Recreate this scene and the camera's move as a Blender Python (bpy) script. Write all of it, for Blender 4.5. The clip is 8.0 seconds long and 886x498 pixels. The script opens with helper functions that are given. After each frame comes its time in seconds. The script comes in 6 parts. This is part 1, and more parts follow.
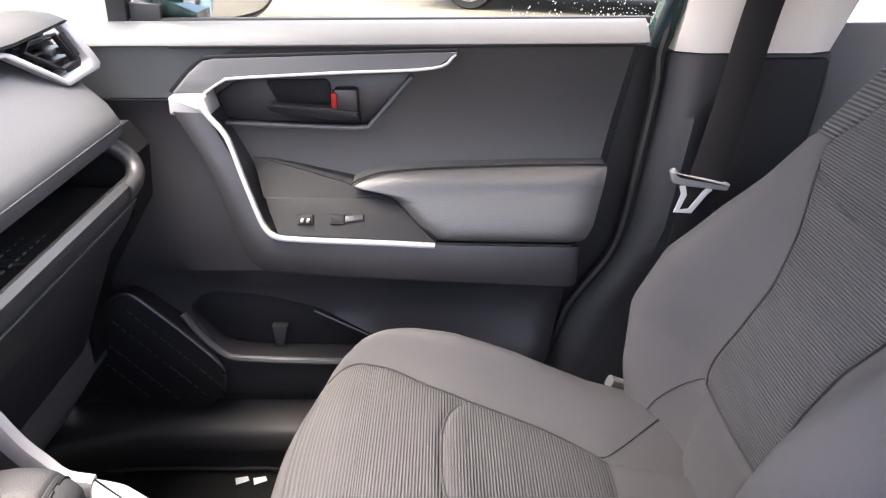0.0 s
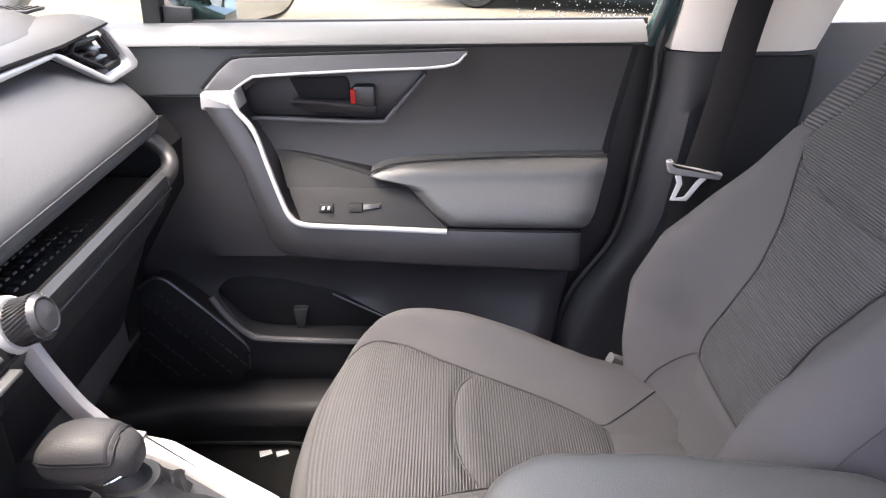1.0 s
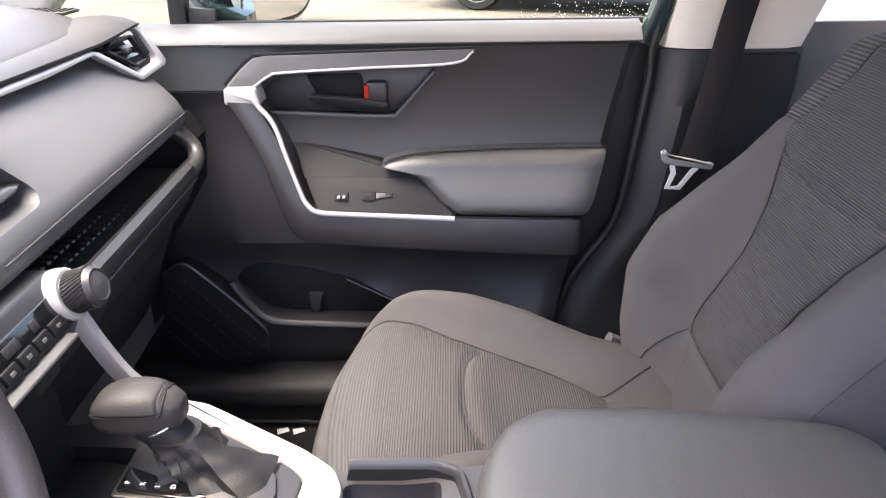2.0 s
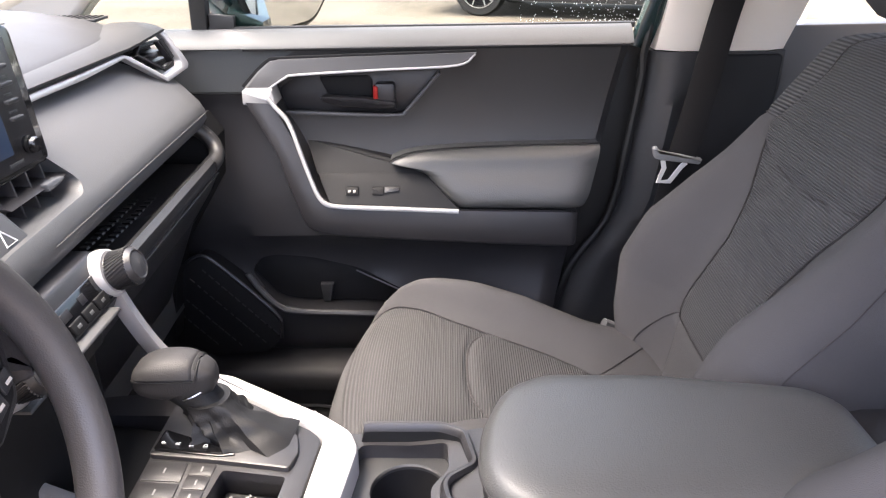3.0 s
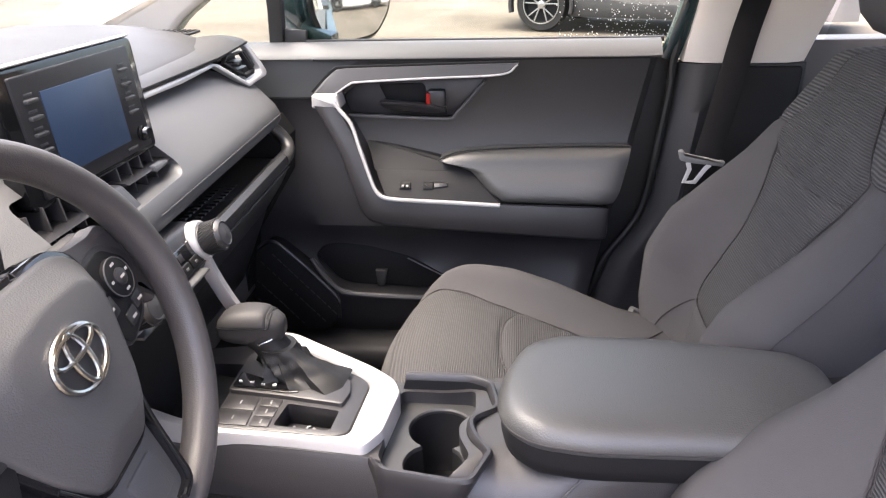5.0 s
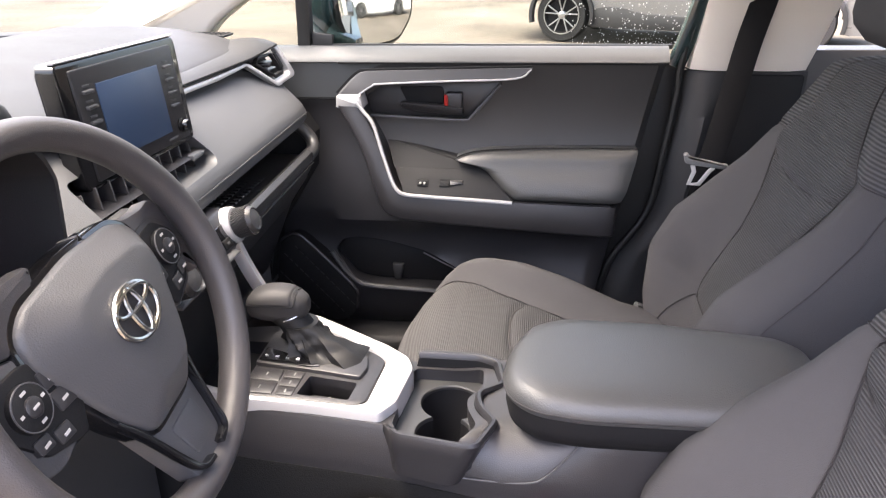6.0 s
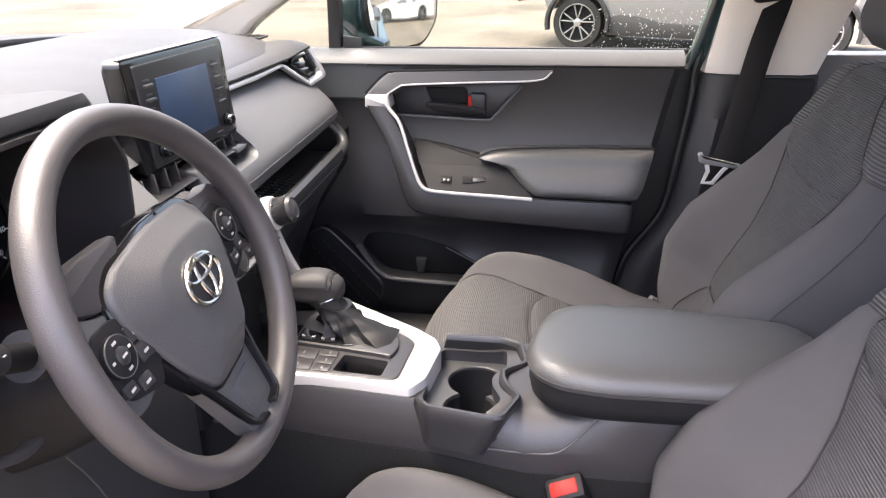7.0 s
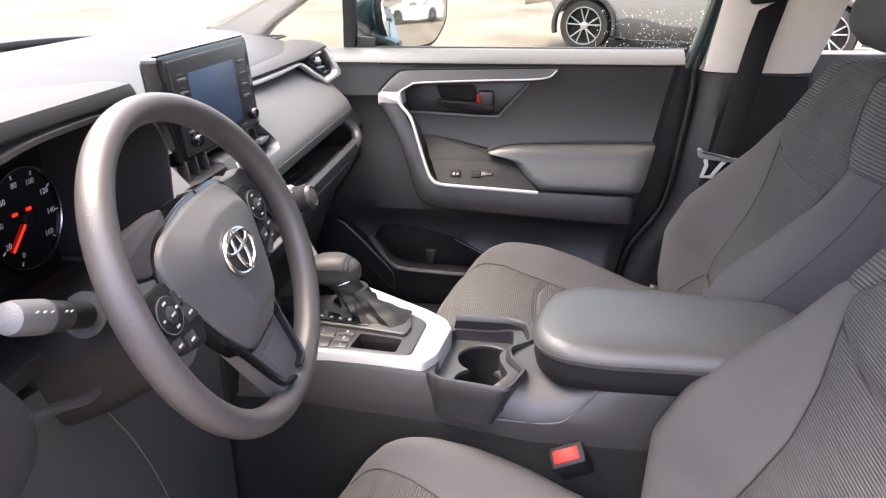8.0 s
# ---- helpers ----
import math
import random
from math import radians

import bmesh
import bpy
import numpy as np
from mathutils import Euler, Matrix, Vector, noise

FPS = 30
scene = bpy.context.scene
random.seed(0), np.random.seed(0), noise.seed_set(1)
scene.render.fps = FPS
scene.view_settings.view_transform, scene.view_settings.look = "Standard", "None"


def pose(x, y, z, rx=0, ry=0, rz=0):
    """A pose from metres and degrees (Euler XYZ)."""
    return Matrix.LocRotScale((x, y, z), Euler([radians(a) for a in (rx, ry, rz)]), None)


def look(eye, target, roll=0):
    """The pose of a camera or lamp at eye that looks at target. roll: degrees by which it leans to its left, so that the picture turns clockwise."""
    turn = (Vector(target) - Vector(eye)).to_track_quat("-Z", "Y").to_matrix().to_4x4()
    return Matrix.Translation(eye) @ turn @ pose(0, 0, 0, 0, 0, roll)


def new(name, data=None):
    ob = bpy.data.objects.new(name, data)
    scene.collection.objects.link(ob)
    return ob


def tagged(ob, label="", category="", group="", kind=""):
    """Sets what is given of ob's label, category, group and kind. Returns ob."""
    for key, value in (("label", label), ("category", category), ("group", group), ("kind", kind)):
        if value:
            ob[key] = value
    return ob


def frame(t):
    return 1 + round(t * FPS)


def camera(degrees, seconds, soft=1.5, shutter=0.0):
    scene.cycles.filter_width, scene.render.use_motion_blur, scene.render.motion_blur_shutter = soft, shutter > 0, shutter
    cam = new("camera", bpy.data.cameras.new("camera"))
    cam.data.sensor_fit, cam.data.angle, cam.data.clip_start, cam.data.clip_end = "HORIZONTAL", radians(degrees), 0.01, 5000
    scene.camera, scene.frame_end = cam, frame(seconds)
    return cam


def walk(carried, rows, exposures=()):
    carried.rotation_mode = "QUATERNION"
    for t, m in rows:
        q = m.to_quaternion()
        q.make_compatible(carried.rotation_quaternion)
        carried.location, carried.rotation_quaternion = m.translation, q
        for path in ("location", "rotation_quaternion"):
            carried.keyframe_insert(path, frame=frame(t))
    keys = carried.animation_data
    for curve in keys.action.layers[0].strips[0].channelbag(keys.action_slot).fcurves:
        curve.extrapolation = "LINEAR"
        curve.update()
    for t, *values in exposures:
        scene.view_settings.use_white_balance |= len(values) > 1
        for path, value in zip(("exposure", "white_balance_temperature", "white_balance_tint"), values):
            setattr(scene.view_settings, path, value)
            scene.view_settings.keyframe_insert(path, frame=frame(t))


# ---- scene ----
cam = camera(61.7, 8.0, soft=1.2)
METRES, EYE, TILT, LEAN, TURN = 0.65, 1.22, -25.0, 0.0, 0.0
ROWS = [
    (0.0, 0.0, 0.0, 0.0, -0.0, 0.0, 0.0),
    (0.5, -0.011, -0.0607, -0.0133, 0.15, -0.12, -0.0),
    (1.0, -0.0147, -0.1227, -0.0301, 0.42, -0.14, 0.05),
    (1.5, -0.0253, -0.178, -0.0499, 0.49, -0.09, 0.16),
    (3.0, -0.0344, -0.3606, -0.1118, 0.78, 0.46, 0.34),
    (3.5, -0.037, -0.4152, -0.1275, 1.02, 0.69, 0.39),
    (4.0, -0.0172, -0.4765, -0.1487, 1.71, 0.97, -0.03),
    (4.5, 0.0036, -0.5319, -0.1679, 3.88, 1.24, -0.57),
    (6.0, 0.0425, -0.7069, -0.238, 6.55, 2.14, -2.44),
    (6.5, 0.0355, -0.7572, -0.2627, 7.21, 2.39, -2.94),
    (7.0, 0.0225, -0.8145, -0.287, 7.47, 2.62, -3.09),
    (7.5, 0.019, -0.8743, -0.3125, 7.77, 2.78, -3.24),
    (8.0, 0.0292, -0.9225, -0.3359, 7.96, 2.84, -3.29),
]
EXPOSURE = 3.65
walk(cam, [(t, pose(0, 0, EYE, TILT, LEAN, TURN) @ pose(METRES * x, METRES * y, METRES * z, 90 + pitch, roll, yaw)) for t, x, y, z, yaw, pitch, roll in ROWS],
     [(0.0, EXPOSURE + 0.60, 6400, 17.5), (1.5, EXPOSURE + 0.47, 6450, 17.5), (4.0, EXPOSURE + 0.20, 6520, 17.5), (6.5, EXPOSURE + 0.14, 6640, 17.0), (8.0, EXPOSURE + 0.29, 6640, 17.0)])

# ---- world and light ----
world = bpy.data.worlds.new("sky")
scene.world = world
world.use_nodes = True
wn = world.node_tree
sky = wn.nodes.new("ShaderNodeTexSky")
sky.sky_type, sky.sun_disc = "NISHITA", False
sky.sun_elevation, sky.sun_rotation = radians(72), radians(270)
sky.air_density, sky.dust_density, sky.ozone_density = 0.9, 9.0, 0.2
bg = wn.nodes["Background"]
bg.inputs["Strength"].default_value = 0.15
wn.links.new(sky.outputs[0], bg.inputs[0])
sun = new("sun", bpy.data.lights.new("sun", "SUN"))
sun.data.energy, sun.data.angle, sun.data.color = 0.60, radians(60), (1.0, 0.95, 0.89)
sun.matrix_world = look((-3.2, 0.0, 9.8), (0, 0, 0))


# ---- materials ----
def surface(name, color, rough=0.5, metal=0.0, grain=0.0, scale=400.0, blotch=0.12, coat=0.0, specular=0.5,
            ribs=None, stretch=(1, 1, 1)):
    """A surface with fine relief and slow variation of colour and gloss. ribs: (pitch, relief, shade) of woven ribs along UV."""
    m = bpy.data.materials.new(name)
    m.use_nodes = True
    t = m.node_tree
    n, k = t.nodes, t.links.new
    p = n["Principled BSDF"]
    p.inputs["Metallic"].default_value = metal
    p.inputs["Coat Weight"].default_value = coat
    p.inputs["Specular IOR Level"].default_value = specular
    co = n.new("ShaderNodeTexCoord")
    slow = n.new("ShaderNodeTexNoise")
    slow.inputs["Scale"].default_value, slow.inputs["Detail"].default_value = 9.0, 5.0
    k(co.outputs["Object"], slow.inputs["Vector"])
    mix = n.new("ShaderNodeMix")
    mix.data_type = "RGBA"
    a = [c * (1 - blotch) for c in color]
    b = [min(1, c * (1 + blotch)) for c in color]
    mix.inputs["A"].default_value, mix.inputs["B"].default_value = (*a, 1), (*b, 1)
    k(slow.outputs["Fac"], mix.inputs["Factor"])
    out = mix.outputs["Result"]
    r = n.new("ShaderNodeMapRange")
    r.inputs["To Min"].default_value, r.inputs["To Max"].default_value = max(0.02, rough - 0.07), min(1, rough + 0.07)
    k(slow.outputs["Fac"], r.inputs["Value"])
    k(r.outputs["Result"], p.inputs["Roughness"])
    height = None
    if grain:
        mp = n.new("ShaderNodeMapping")
        mp.inputs["Scale"].default_value = stretch
        k(co.outputs["Object"], mp.inputs["Vector"])
        fine = n.new("ShaderNodeTexNoise")
        fine.inputs["Scale"].default_value, fine.inputs["Detail"].default_value = scale, 3.0
        k(mp.outputs["Vector"], fine.inputs["Vector"])
        height = fine.outputs["Fac"]
        both = n.new("ShaderNodeMix")
        both.inputs["Factor"].default_value = 0.45
        k(slow.outputs["Fac"], both.inputs["A"])
        k(height, both.inputs["B"])
        k(both.outputs["Result"], mix.inputs["Factor"])
        bump = n.new("ShaderNodeBump")
        bump.inputs["Strength"].default_value, bump.inputs["Distance"].default_value = grain, 0.001
        k(height, bump.inputs["Height"])
        k(bump.outputs["Normal"], p.inputs["Normal"])
    if ribs:
        pitch, relief, shade = ribs
        uv = n.new("ShaderNodeUVMap")
        uv.uv_map = "metres"
        sp = n.new("ShaderNodeSeparateXYZ")
        k(uv.outputs["UV"], sp.inputs[0])
        wob = n.new("ShaderNodeMath")
        wob.operation = "MULTIPLY_ADD"
        wob.inputs[1].default_value = 2 * math.pi / pitch
        wob.inputs[2].default_value = 0.0
        k(sp.outputs["Y"], wob.inputs[0])
        sn = n.new("ShaderNodeMath")
        sn.operation = "SINE"
        k(wob.outputs[0], sn.inputs[0])
        h = n.new("ShaderNodeMapRange")
        h.inputs["From Min"].default_value = -1
        k(sn.outputs[0], h.inputs["Value"])
        dark = n.new("ShaderNodeMix")
        dark.data_type = "RGBA"
        dark.blend_type = "MULTIPLY"
        dark.inputs["A"].default_value = (1, 1, 1, 1)
        k(out, dark.inputs["A"])
        g = n.new("ShaderNodeMapRange")
        g.inputs["To Min"].default_value = shade
        k(h.outputs["Result"], g.inputs["Value"])
        k(g.outputs["Result"], dark.inputs["B"])
        dark.inputs["Factor"].default_value = 1
        out = dark.outputs["Result"]
        bump2 = n.new("ShaderNodeBump")
        bump2.inputs["Strength"].default_value, bump2.inputs["Distance"].default_value = 1.0, relief
        k(h.outputs["Result"], bump2.inputs["Height"])
        if grain:
            k(bump.outputs["Normal"], bump2.inputs["Normal"])
        k(bump2.outputs["Normal"], p.inputs["Normal"])
    k(out, p.inputs["Base Color"])
    return m


def glassy(name, tint=(0.69, 0.72, 0.69), ior=1.25):
    m = bpy.data.materials.new(name)
    m.use_nodes = True
    t = m.node_tree
    t.nodes.clear()
    o = t.nodes.new("ShaderNodeOutputMaterial")
    mx = t.nodes.new("ShaderNodeMixShader")
    tr = t.nodes.new("ShaderNodeBsdfTransparent")
    gl = t.nodes.new("ShaderNodeBsdfGlossy")
    fr = t.nodes.new("ShaderNodeFresnel")
    fr.inputs["IOR"].default_value = ior
    tr.inputs[0].default_value = (*tint, 1)
    gl.inputs["Roughness"].default_value = 0.02
    t.links.new(fr.outputs[0], mx.inputs[0])
    t.links.new(tr.outputs[0], mx.inputs[1])
    t.links.new(gl.outputs[0], mx.inputs[2])
    t.links.new(mx.outputs[0], o.inputs[0])
    return m


def glowing(name, color, strength):
    m = surface(name, color, 0.4, blotch=0.05)
    p = m.node_tree.nodes["Principled BSDF"]
    p.inputs["Emission Color"].default_value = (*color, 1)
    p.inputs["Emission Strength"].default_value = strength
    return m


PLASTIC = surface("charcoal_grained_plastic", (0.024, 0.023, 0.025), 0.36, grain=0.35, scale=900, specular=0.6)
DOORTRIM = surface("grained_door_plastic", (0.038, 0.037, 0.037), 0.36, grain=0.35, scale=900, specular=0.6)
SOFT = surface("soft_touch_grey_plastic", (0.064, 0.0635, 0.066), 0.44, grain=0.4, scale=700)
DASHTOP = surface("dash_top_grey", (0.023, 0.023, 0.024), 0.5, grain=0.4, scale=700, specular=0.4)

# darker copy of the door plastic; carries the shade on the switch ledge
SWITCHMAT = surface("shaded_switch_plate", (0.013, 0.013, 0.014), 0.55, grain=0.4, scale=800, specular=0.25)
BELTPAD = surface("window_ledge_pad", (0.092, 0.096, 0.098), 0.5, grain=0.4, scale=700, specular=0.4)
PRINT = surface("pale_grey_print", (0.42, 0.41, 0.40), 0.6)
DASHPAD = surface("stitched_dash_pad", (0.092, 0.093, 0.096), 0.5, grain=0.45, scale=600)
PILLARTRIM = surface("black_pillar_plastic", (0.038, 0.038, 0.040), 0.4, grain=0.35, scale=900)
CUPGREY = surface("grey_cup_insert", (0.034, 0.034, 0.035), 0.42, grain=0.3, scale=800)
TONGUEGREY = surface("grey_moulded_plastic", (0.22, 0.22, 0.22), 0.5)
SILLTRIM = surface("worn_sill_plastic", (0.026, 0.025, 0.026), 0.58, grain=0.4, scale=700, specular=0.35)
DARK = surface("matte_black_plastic", (0.010, 0.010, 0.011), 0.6, grain=0.3, scale=800, specular=0.25)
GLOSS = surface("piano_black", (0.006, 0.006, 0.007), 0.12, coat=0.5, blotch=0.02)
SILVER = surface("satin_silver_paint", (0.46, 0.455, 0.46), 0.36, metal=0.25, grain=0.1, scale=2500, blotch=0.04)
CHROME = surface("bright_chrome", (0.46, 0.45, 0.43), 0.2, metal=1.0, blotch=0.03)
LEATHER = surface("black_leatherette", (0.060, 0.060, 0.059), 0.44, grain=0.4, scale=520, specular=0.7)
KNOB = surface("satin_knob_leather", (0.027, 0.026, 0.027), 0.55, grain=0.35, scale=700, specular=0.35)
RIM = surface("urethane_rim", (0.052, 0.048, 0.049), 0.40, grain=0.35, scale=800)
FABRIC = surface("grey_seat_cloth", (0.066, 0.0640, 0.066), 0.85, grain=0.6, scale=1000, specular=0.2, blotch=0.15)
RIBBED = surface("ribbed_seat_cloth", (0.076, 0.0745, 0.077), 0.85, grain=0.4, scale=1200, specular=0.2, blotch=0.3, ribs=(0.0037, 0.0009, 0.62))
RIBFINE = surface("ribbed_shoulder_cloth", (0.100, 0.099, 0.102), 0.85, grain=0.4, scale=1200, specular=0.2, blotch=0.3, ribs=(0.0056, 0.0014, 0.42))
BOOT = surface("black_boot_leather", (0.012, 0.012, 0.013), 0.5, grain=0.4, scale=600, specular=0.35)
STEEL = surface("brushed_steel", (0.75, 0.74, 0.72), 0.35, metal=0.2, blotch=0.05)
THREAD = surface("grey_thread", (0.030, 0.027, 0.028), 0.8)
PALETHREAD = surface("pale_grey_thread", (0.10, 0.097, 0.097), 0.8)
CARPET = surface("black_carpet", (0.012, 0.012, 0.012), 0.95, grain=1.0, scale=500, specular=0.1)
BEIGE = surface("light_grey_trim", (0.74, 0.69, 0.62), 0.7, grain=0.4, scale=900, blotch=0.05)
WEBBING = surface("black_belt_webbing", (0.009, 0.009, 0.010), 0.8, specular=0.2, grain=0.8, scale=900, stretch=(1, 1, 4))
RED = surface("red_plastic", (0.30, 0.016, 0.012), 0.45, specular=0.2)
WHITE = surface("white_print", (0.75, 0.75, 0.75), 0.5)
RUBBER = surface("black_rubber", (0.012, 0.012, 0.012), 0.5)
BODY = surface("dark_teal_car_paint", (0.012, 0.030, 0.031), 0.2, coat=1.0, blotch=0.03)
GLASS = glassy("window_glass")
WINDSCREEN = glassy("windscreen_glass", (0.54, 0.57, 0.55), 1.06)
MIRROR = surface("mirror_silver", (0.62, 0.64, 0.65), 0.01, metal=1.0, blotch=0.0)
DROP = surface("water_drop", (0.75, 0.76, 0.76), 0.1, blotch=0.02)
# bluish reflection on the display, put in as colour and a faint glow
SCREEN = glowing("blue_sheen_display", (0.022, 0.040, 0.080), 0.03)


# ---- shaping ----
def part(name, bm, mat, parent=None, label="", angle=38):
    """Links a bmesh as one mesh object, under a thing or a part."""
    me = bpy.data.meshes.new(name)
    bmesh.ops.recalc_face_normals(bm, faces=bm.faces)
    bm.to_mesh(me)
    bm.free()
    me.materials.append(mat)
    for f in me.polygons:
        f.use_smooth = len(f.vertices) <= 4
    me.set_sharp_from_angle(angle=radians(angle))
    ob = new(name, me)
    if parent:
        ob.parent = parent
    if label:
        ob["label"] = label
    return ob


def thing(name, label, category, group="", kind=""):
    return tagged(new(name), label, category, group, kind)


def curve_through(pts, n=6, closed=False):
    """Points of a smooth line through pts (Catmull-Rom)."""
    P = [Vector(p) for p in pts]
    out = []
    m = len(P)
    for i in range(m if closed else m - 1):
        p1, p2 = P[i], P[(i + 1) % m]
        p0 = P[i - 1] if (closed or i) else 2 * p1 - p2
        p3 = P[(i + 2) % m] if (closed or i + 2 < m) else 2 * p2 - p1
        for j in range(n):
            t = j / n
            out.append(0.5 * (2 * p1 + (p2 - p0) * t + (2 * p0 - 5 * p1 + 4 * p2 - p3) * t * t + (3 * p1 - p0 - 3 * p2 + p3) * t ** 3))
    if not closed:
        out.append(P[-1])
    return out


def rounded(outline, r, n=4):
    """A polygon with its corners rounded by radius r (2D points)."""
    out = []
    m = len(outline)
    for i in range(m):
        a, b, c = (Vector(outline[(i + d) % m]).to_2d() for d in (-1, 0, 1))
        ra = min(r, (a - b).length * 0.45, (c - b).length * 0.45)
        s, e = b + (a - b).normalized() * ra, b + (c - b).normalized() * ra
        for j in range(n + 1):
            t = j / n
            out.append(s * (1 - t) ** 2 + b * 2 * t * (1 - t) + e * t * t)
    return out


def loft(rings, closed=True, caps=True, bm=None):
    """Joins rings of equal length into a skin."""
    bm = bm or bmesh.new()
    V = [[bm.verts.new(p) for p in ring] for ring in rings]
    m = len(rings[0])
    for a, b in zip(V, V[1:]):
        for i in range(m if closed else m - 1):
            j = (i + 1) % m
            bm.faces.new((a[i], a[j], b[j], b[i]))
    if caps and closed:
        bm.faces.new(V[0][::-1])
        bm.faces.new(V[-1])
    return bm


def slab(outline, place, depth, bevel=0.002, bm=None):
    """A plate: the outline (a, b), set in space by place(a, b, d) with d from 0 (face) to depth, edges eased."""
    c = sum((Vector(p).to_2d() for p in outline), Vector((0, 0))) / len(outline)
    inner = inset(outline, bevel)
    rings = [[place(p[0], p[1], 0) for p in inner], [place(p[0], p[1], bevel * 0.3) for p in inset(outline, bevel * 0.3)],
             [place(p[0], p[1], bevel) for p in outline], [place(p[0], p[1], depth) for p in outline]]
    return loft(rings, bm=bm)


def inset(outline, d):
    P = [Vector(p).to_2d() for p in outline]
    m = len(P)
    area = sum(P[i].x * P[(i + 1) % m].y - P[(i + 1) % m].x * P[i].y for i in range(m))
    sgn = 1 if area > 0 else -1
    out = []
    for i in range(m):
        e1, e2 = P[i] - P[i - 1], P[(i + 1) % m] - P[i]
        n1, n2 = Vector((-e1.y, e1.x)), Vector((-e2.y, e2.x))
        n = (n1.normalized() if n1.length > 1e-9 else n1) + (n2.normalized() if n2.length > 1e-9 else n2)
        if n.length < 1e-6:
            n = n1
        n.normalize()
        out.append(P[i] + n * d * sgn)
    return out


def puff(outline, place, rise, rings=7, sink=0.01, power=2.2):
    """A cushioned pad over an outline: place(a, b, d), d is minus towards the viewer."""
    c = sum((Vector(p).to_2d() for p in outline), Vector((0, 0))) / len(outline)
    R = [[place(p[0], p[1], sink) for p in outline]]
    for k in range(rings + 1):
        s = 1 - k / (rings + 1.0)
        pts = [c + (Vector(p).to_2d() - c) * s for p in outline]
        R.append([place(q.x, q.y, -rise * (1 - s ** (power * 2)) ) for q in pts])
    bm = loft(R, caps=False)
    bm.verts.ensure_lookup_table()
    m = len(outline)
    bm.faces.new(bm.verts[len(bm.verts) - m:])
    return bm


def sweep(pts, section, up=(0, 0, 1), closed=False, bm=None):
    """Carries a section (list of (side, up)) along points."""
    P = [Vector(p) for p in pts]
    rings = []
    m = len(P)
    for i in range(m):
        d = (P[(i + 1) % m] - P[i - 1]) if closed else (P[min(i + 1, m - 1)] - P[max(i - 1, 0)])
        d.normalize()
        s = d.cross(Vector(up)).normalized()
        u = s.cross(d)
        rings.append([P[i] + s * a + u * b for a, b in section])
    if closed:
        rings.append(rings[0])
        bm = loft(rings, caps=False, bm=bm)
        bmesh.ops.remove_doubles(bm, verts=bm.verts, dist=1e-6)
        return bm
    return loft(rings, bm=bm)


def circle(r, n=10, ry=None):
    return [(r * math.cos(2 * math.pi * i / n), (ry or r) * math.sin(2 * math.pi * i / n)) for i in range(n)]


def bar(w, h, r=0.001):
    return [tuple(p) for p in rounded([(-w / 2, -h / 2), (w / 2, -h / 2), (w / 2, h / 2), (-w / 2, h / 2)], r, 2)]


def block(x0, x1, y0, y1, z0, z1, bevel=0.003, seg=2, bm=None):
    b = bmesh.new()
    bmesh.ops.create_cube(b, size=1)
    for v in b.verts:
        v.co = Vector(((x0 + x1) / 2 + v.co.x * (x1 - x0), (y0 + y1) / 2 + v.co.y * (y1 - y0), (z0 + z1) / 2 + v.co.z * (z1 - z0)))
    if bevel:
        bmesh.ops.bevel(b, geom=b.edges[:], offset=bevel, segments=seg, profile=0.5, affect="EDGES")
    return b


def turned(profile, m=Matrix(), n=24, bm=None):
    """A body of revolution about local z, from (radius, height) pairs, moved by m."""
    rings = [[m @ Vector((r * math.cos(2 * math.pi * i / n), r * math.sin(2 * math.pi * i / n), h)) for i in range(n)] for r, h in profile]
    return loft(rings, bm=bm)


def lerp(table, t):
    """Smooth value of a table of (t, value) pairs."""
    return float(np.interp(t, [a for a, _ in table], [b for _, b in table]))


def smooth(t):
    t = max(0.0, min(1.0, t))
    return t * t * (3 - 2 * t)


def cut(ob, cutter):
    """Takes the cutter's body out of ob's mesh."""
    me = bpy.data.meshes.new("cutter")
    bmesh.ops.recalc_face_normals(cutter, faces=cutter.faces)
    cutter.to_mesh(me)
    cutter.free()
    tool = new("cutter", me)
    mod = ob.modifiers.new("cut", "BOOLEAN")
    mod.object, mod.operation, mod.solver = tool, "DIFFERENCE", "EXACT"
    dg = bpy.context.evaluated_depsgraph_get()
    done = bpy.data.meshes.new_from_object(ob.evaluated_get(dg))
    ob.modifiers.clear()
    ob.data = done
    for f in done.polygons:
        f.use_smooth = len(f.vertices) <= 4
    done.set_sharp_from_angle(angle=radians(38))
    bpy.data.objects.remove(tool)
    bpy.data.meshes.remove(me)
    return ob


# ---- the car's shell ----
CY = 0.395          # the car's middle line


def shell(name, bm, mat, label, category):
    return tagged(part(name, bm, mat), label, category, kind="structure")


shell("floor", block(-1.15, 1.9, -0.30, 1.12, 0.28, 0.33, 0.01), CARPET, "black carpeted car floor under the seats", "car floor")
shell("ceiling", block(-0.25, 1.9, -0.22, 1.02, 1.52, 1.56, 0.015), BEIGE, "pale grey cloth headliner of the car", "headliner")
shell("wall_front", block(-1.25, -1.12, -0.35, 1.16, 0.28, 1.08, 0.01), DARK, "black firewall behind the dashboard", "firewall")
shell("wall_rear", block(1.9, 1.96, -0.32, 1.14, 0.28, 1.1, 0.01), DARK, "dark tailgate trim at the back of the cabin", "tailgate")
shell("wall_left", block(0.62, 1.9, -0.36, -0.30, 0.28, 1.06, 0.01), PLASTIC, "dark trim of the closed rear door", "rear door")
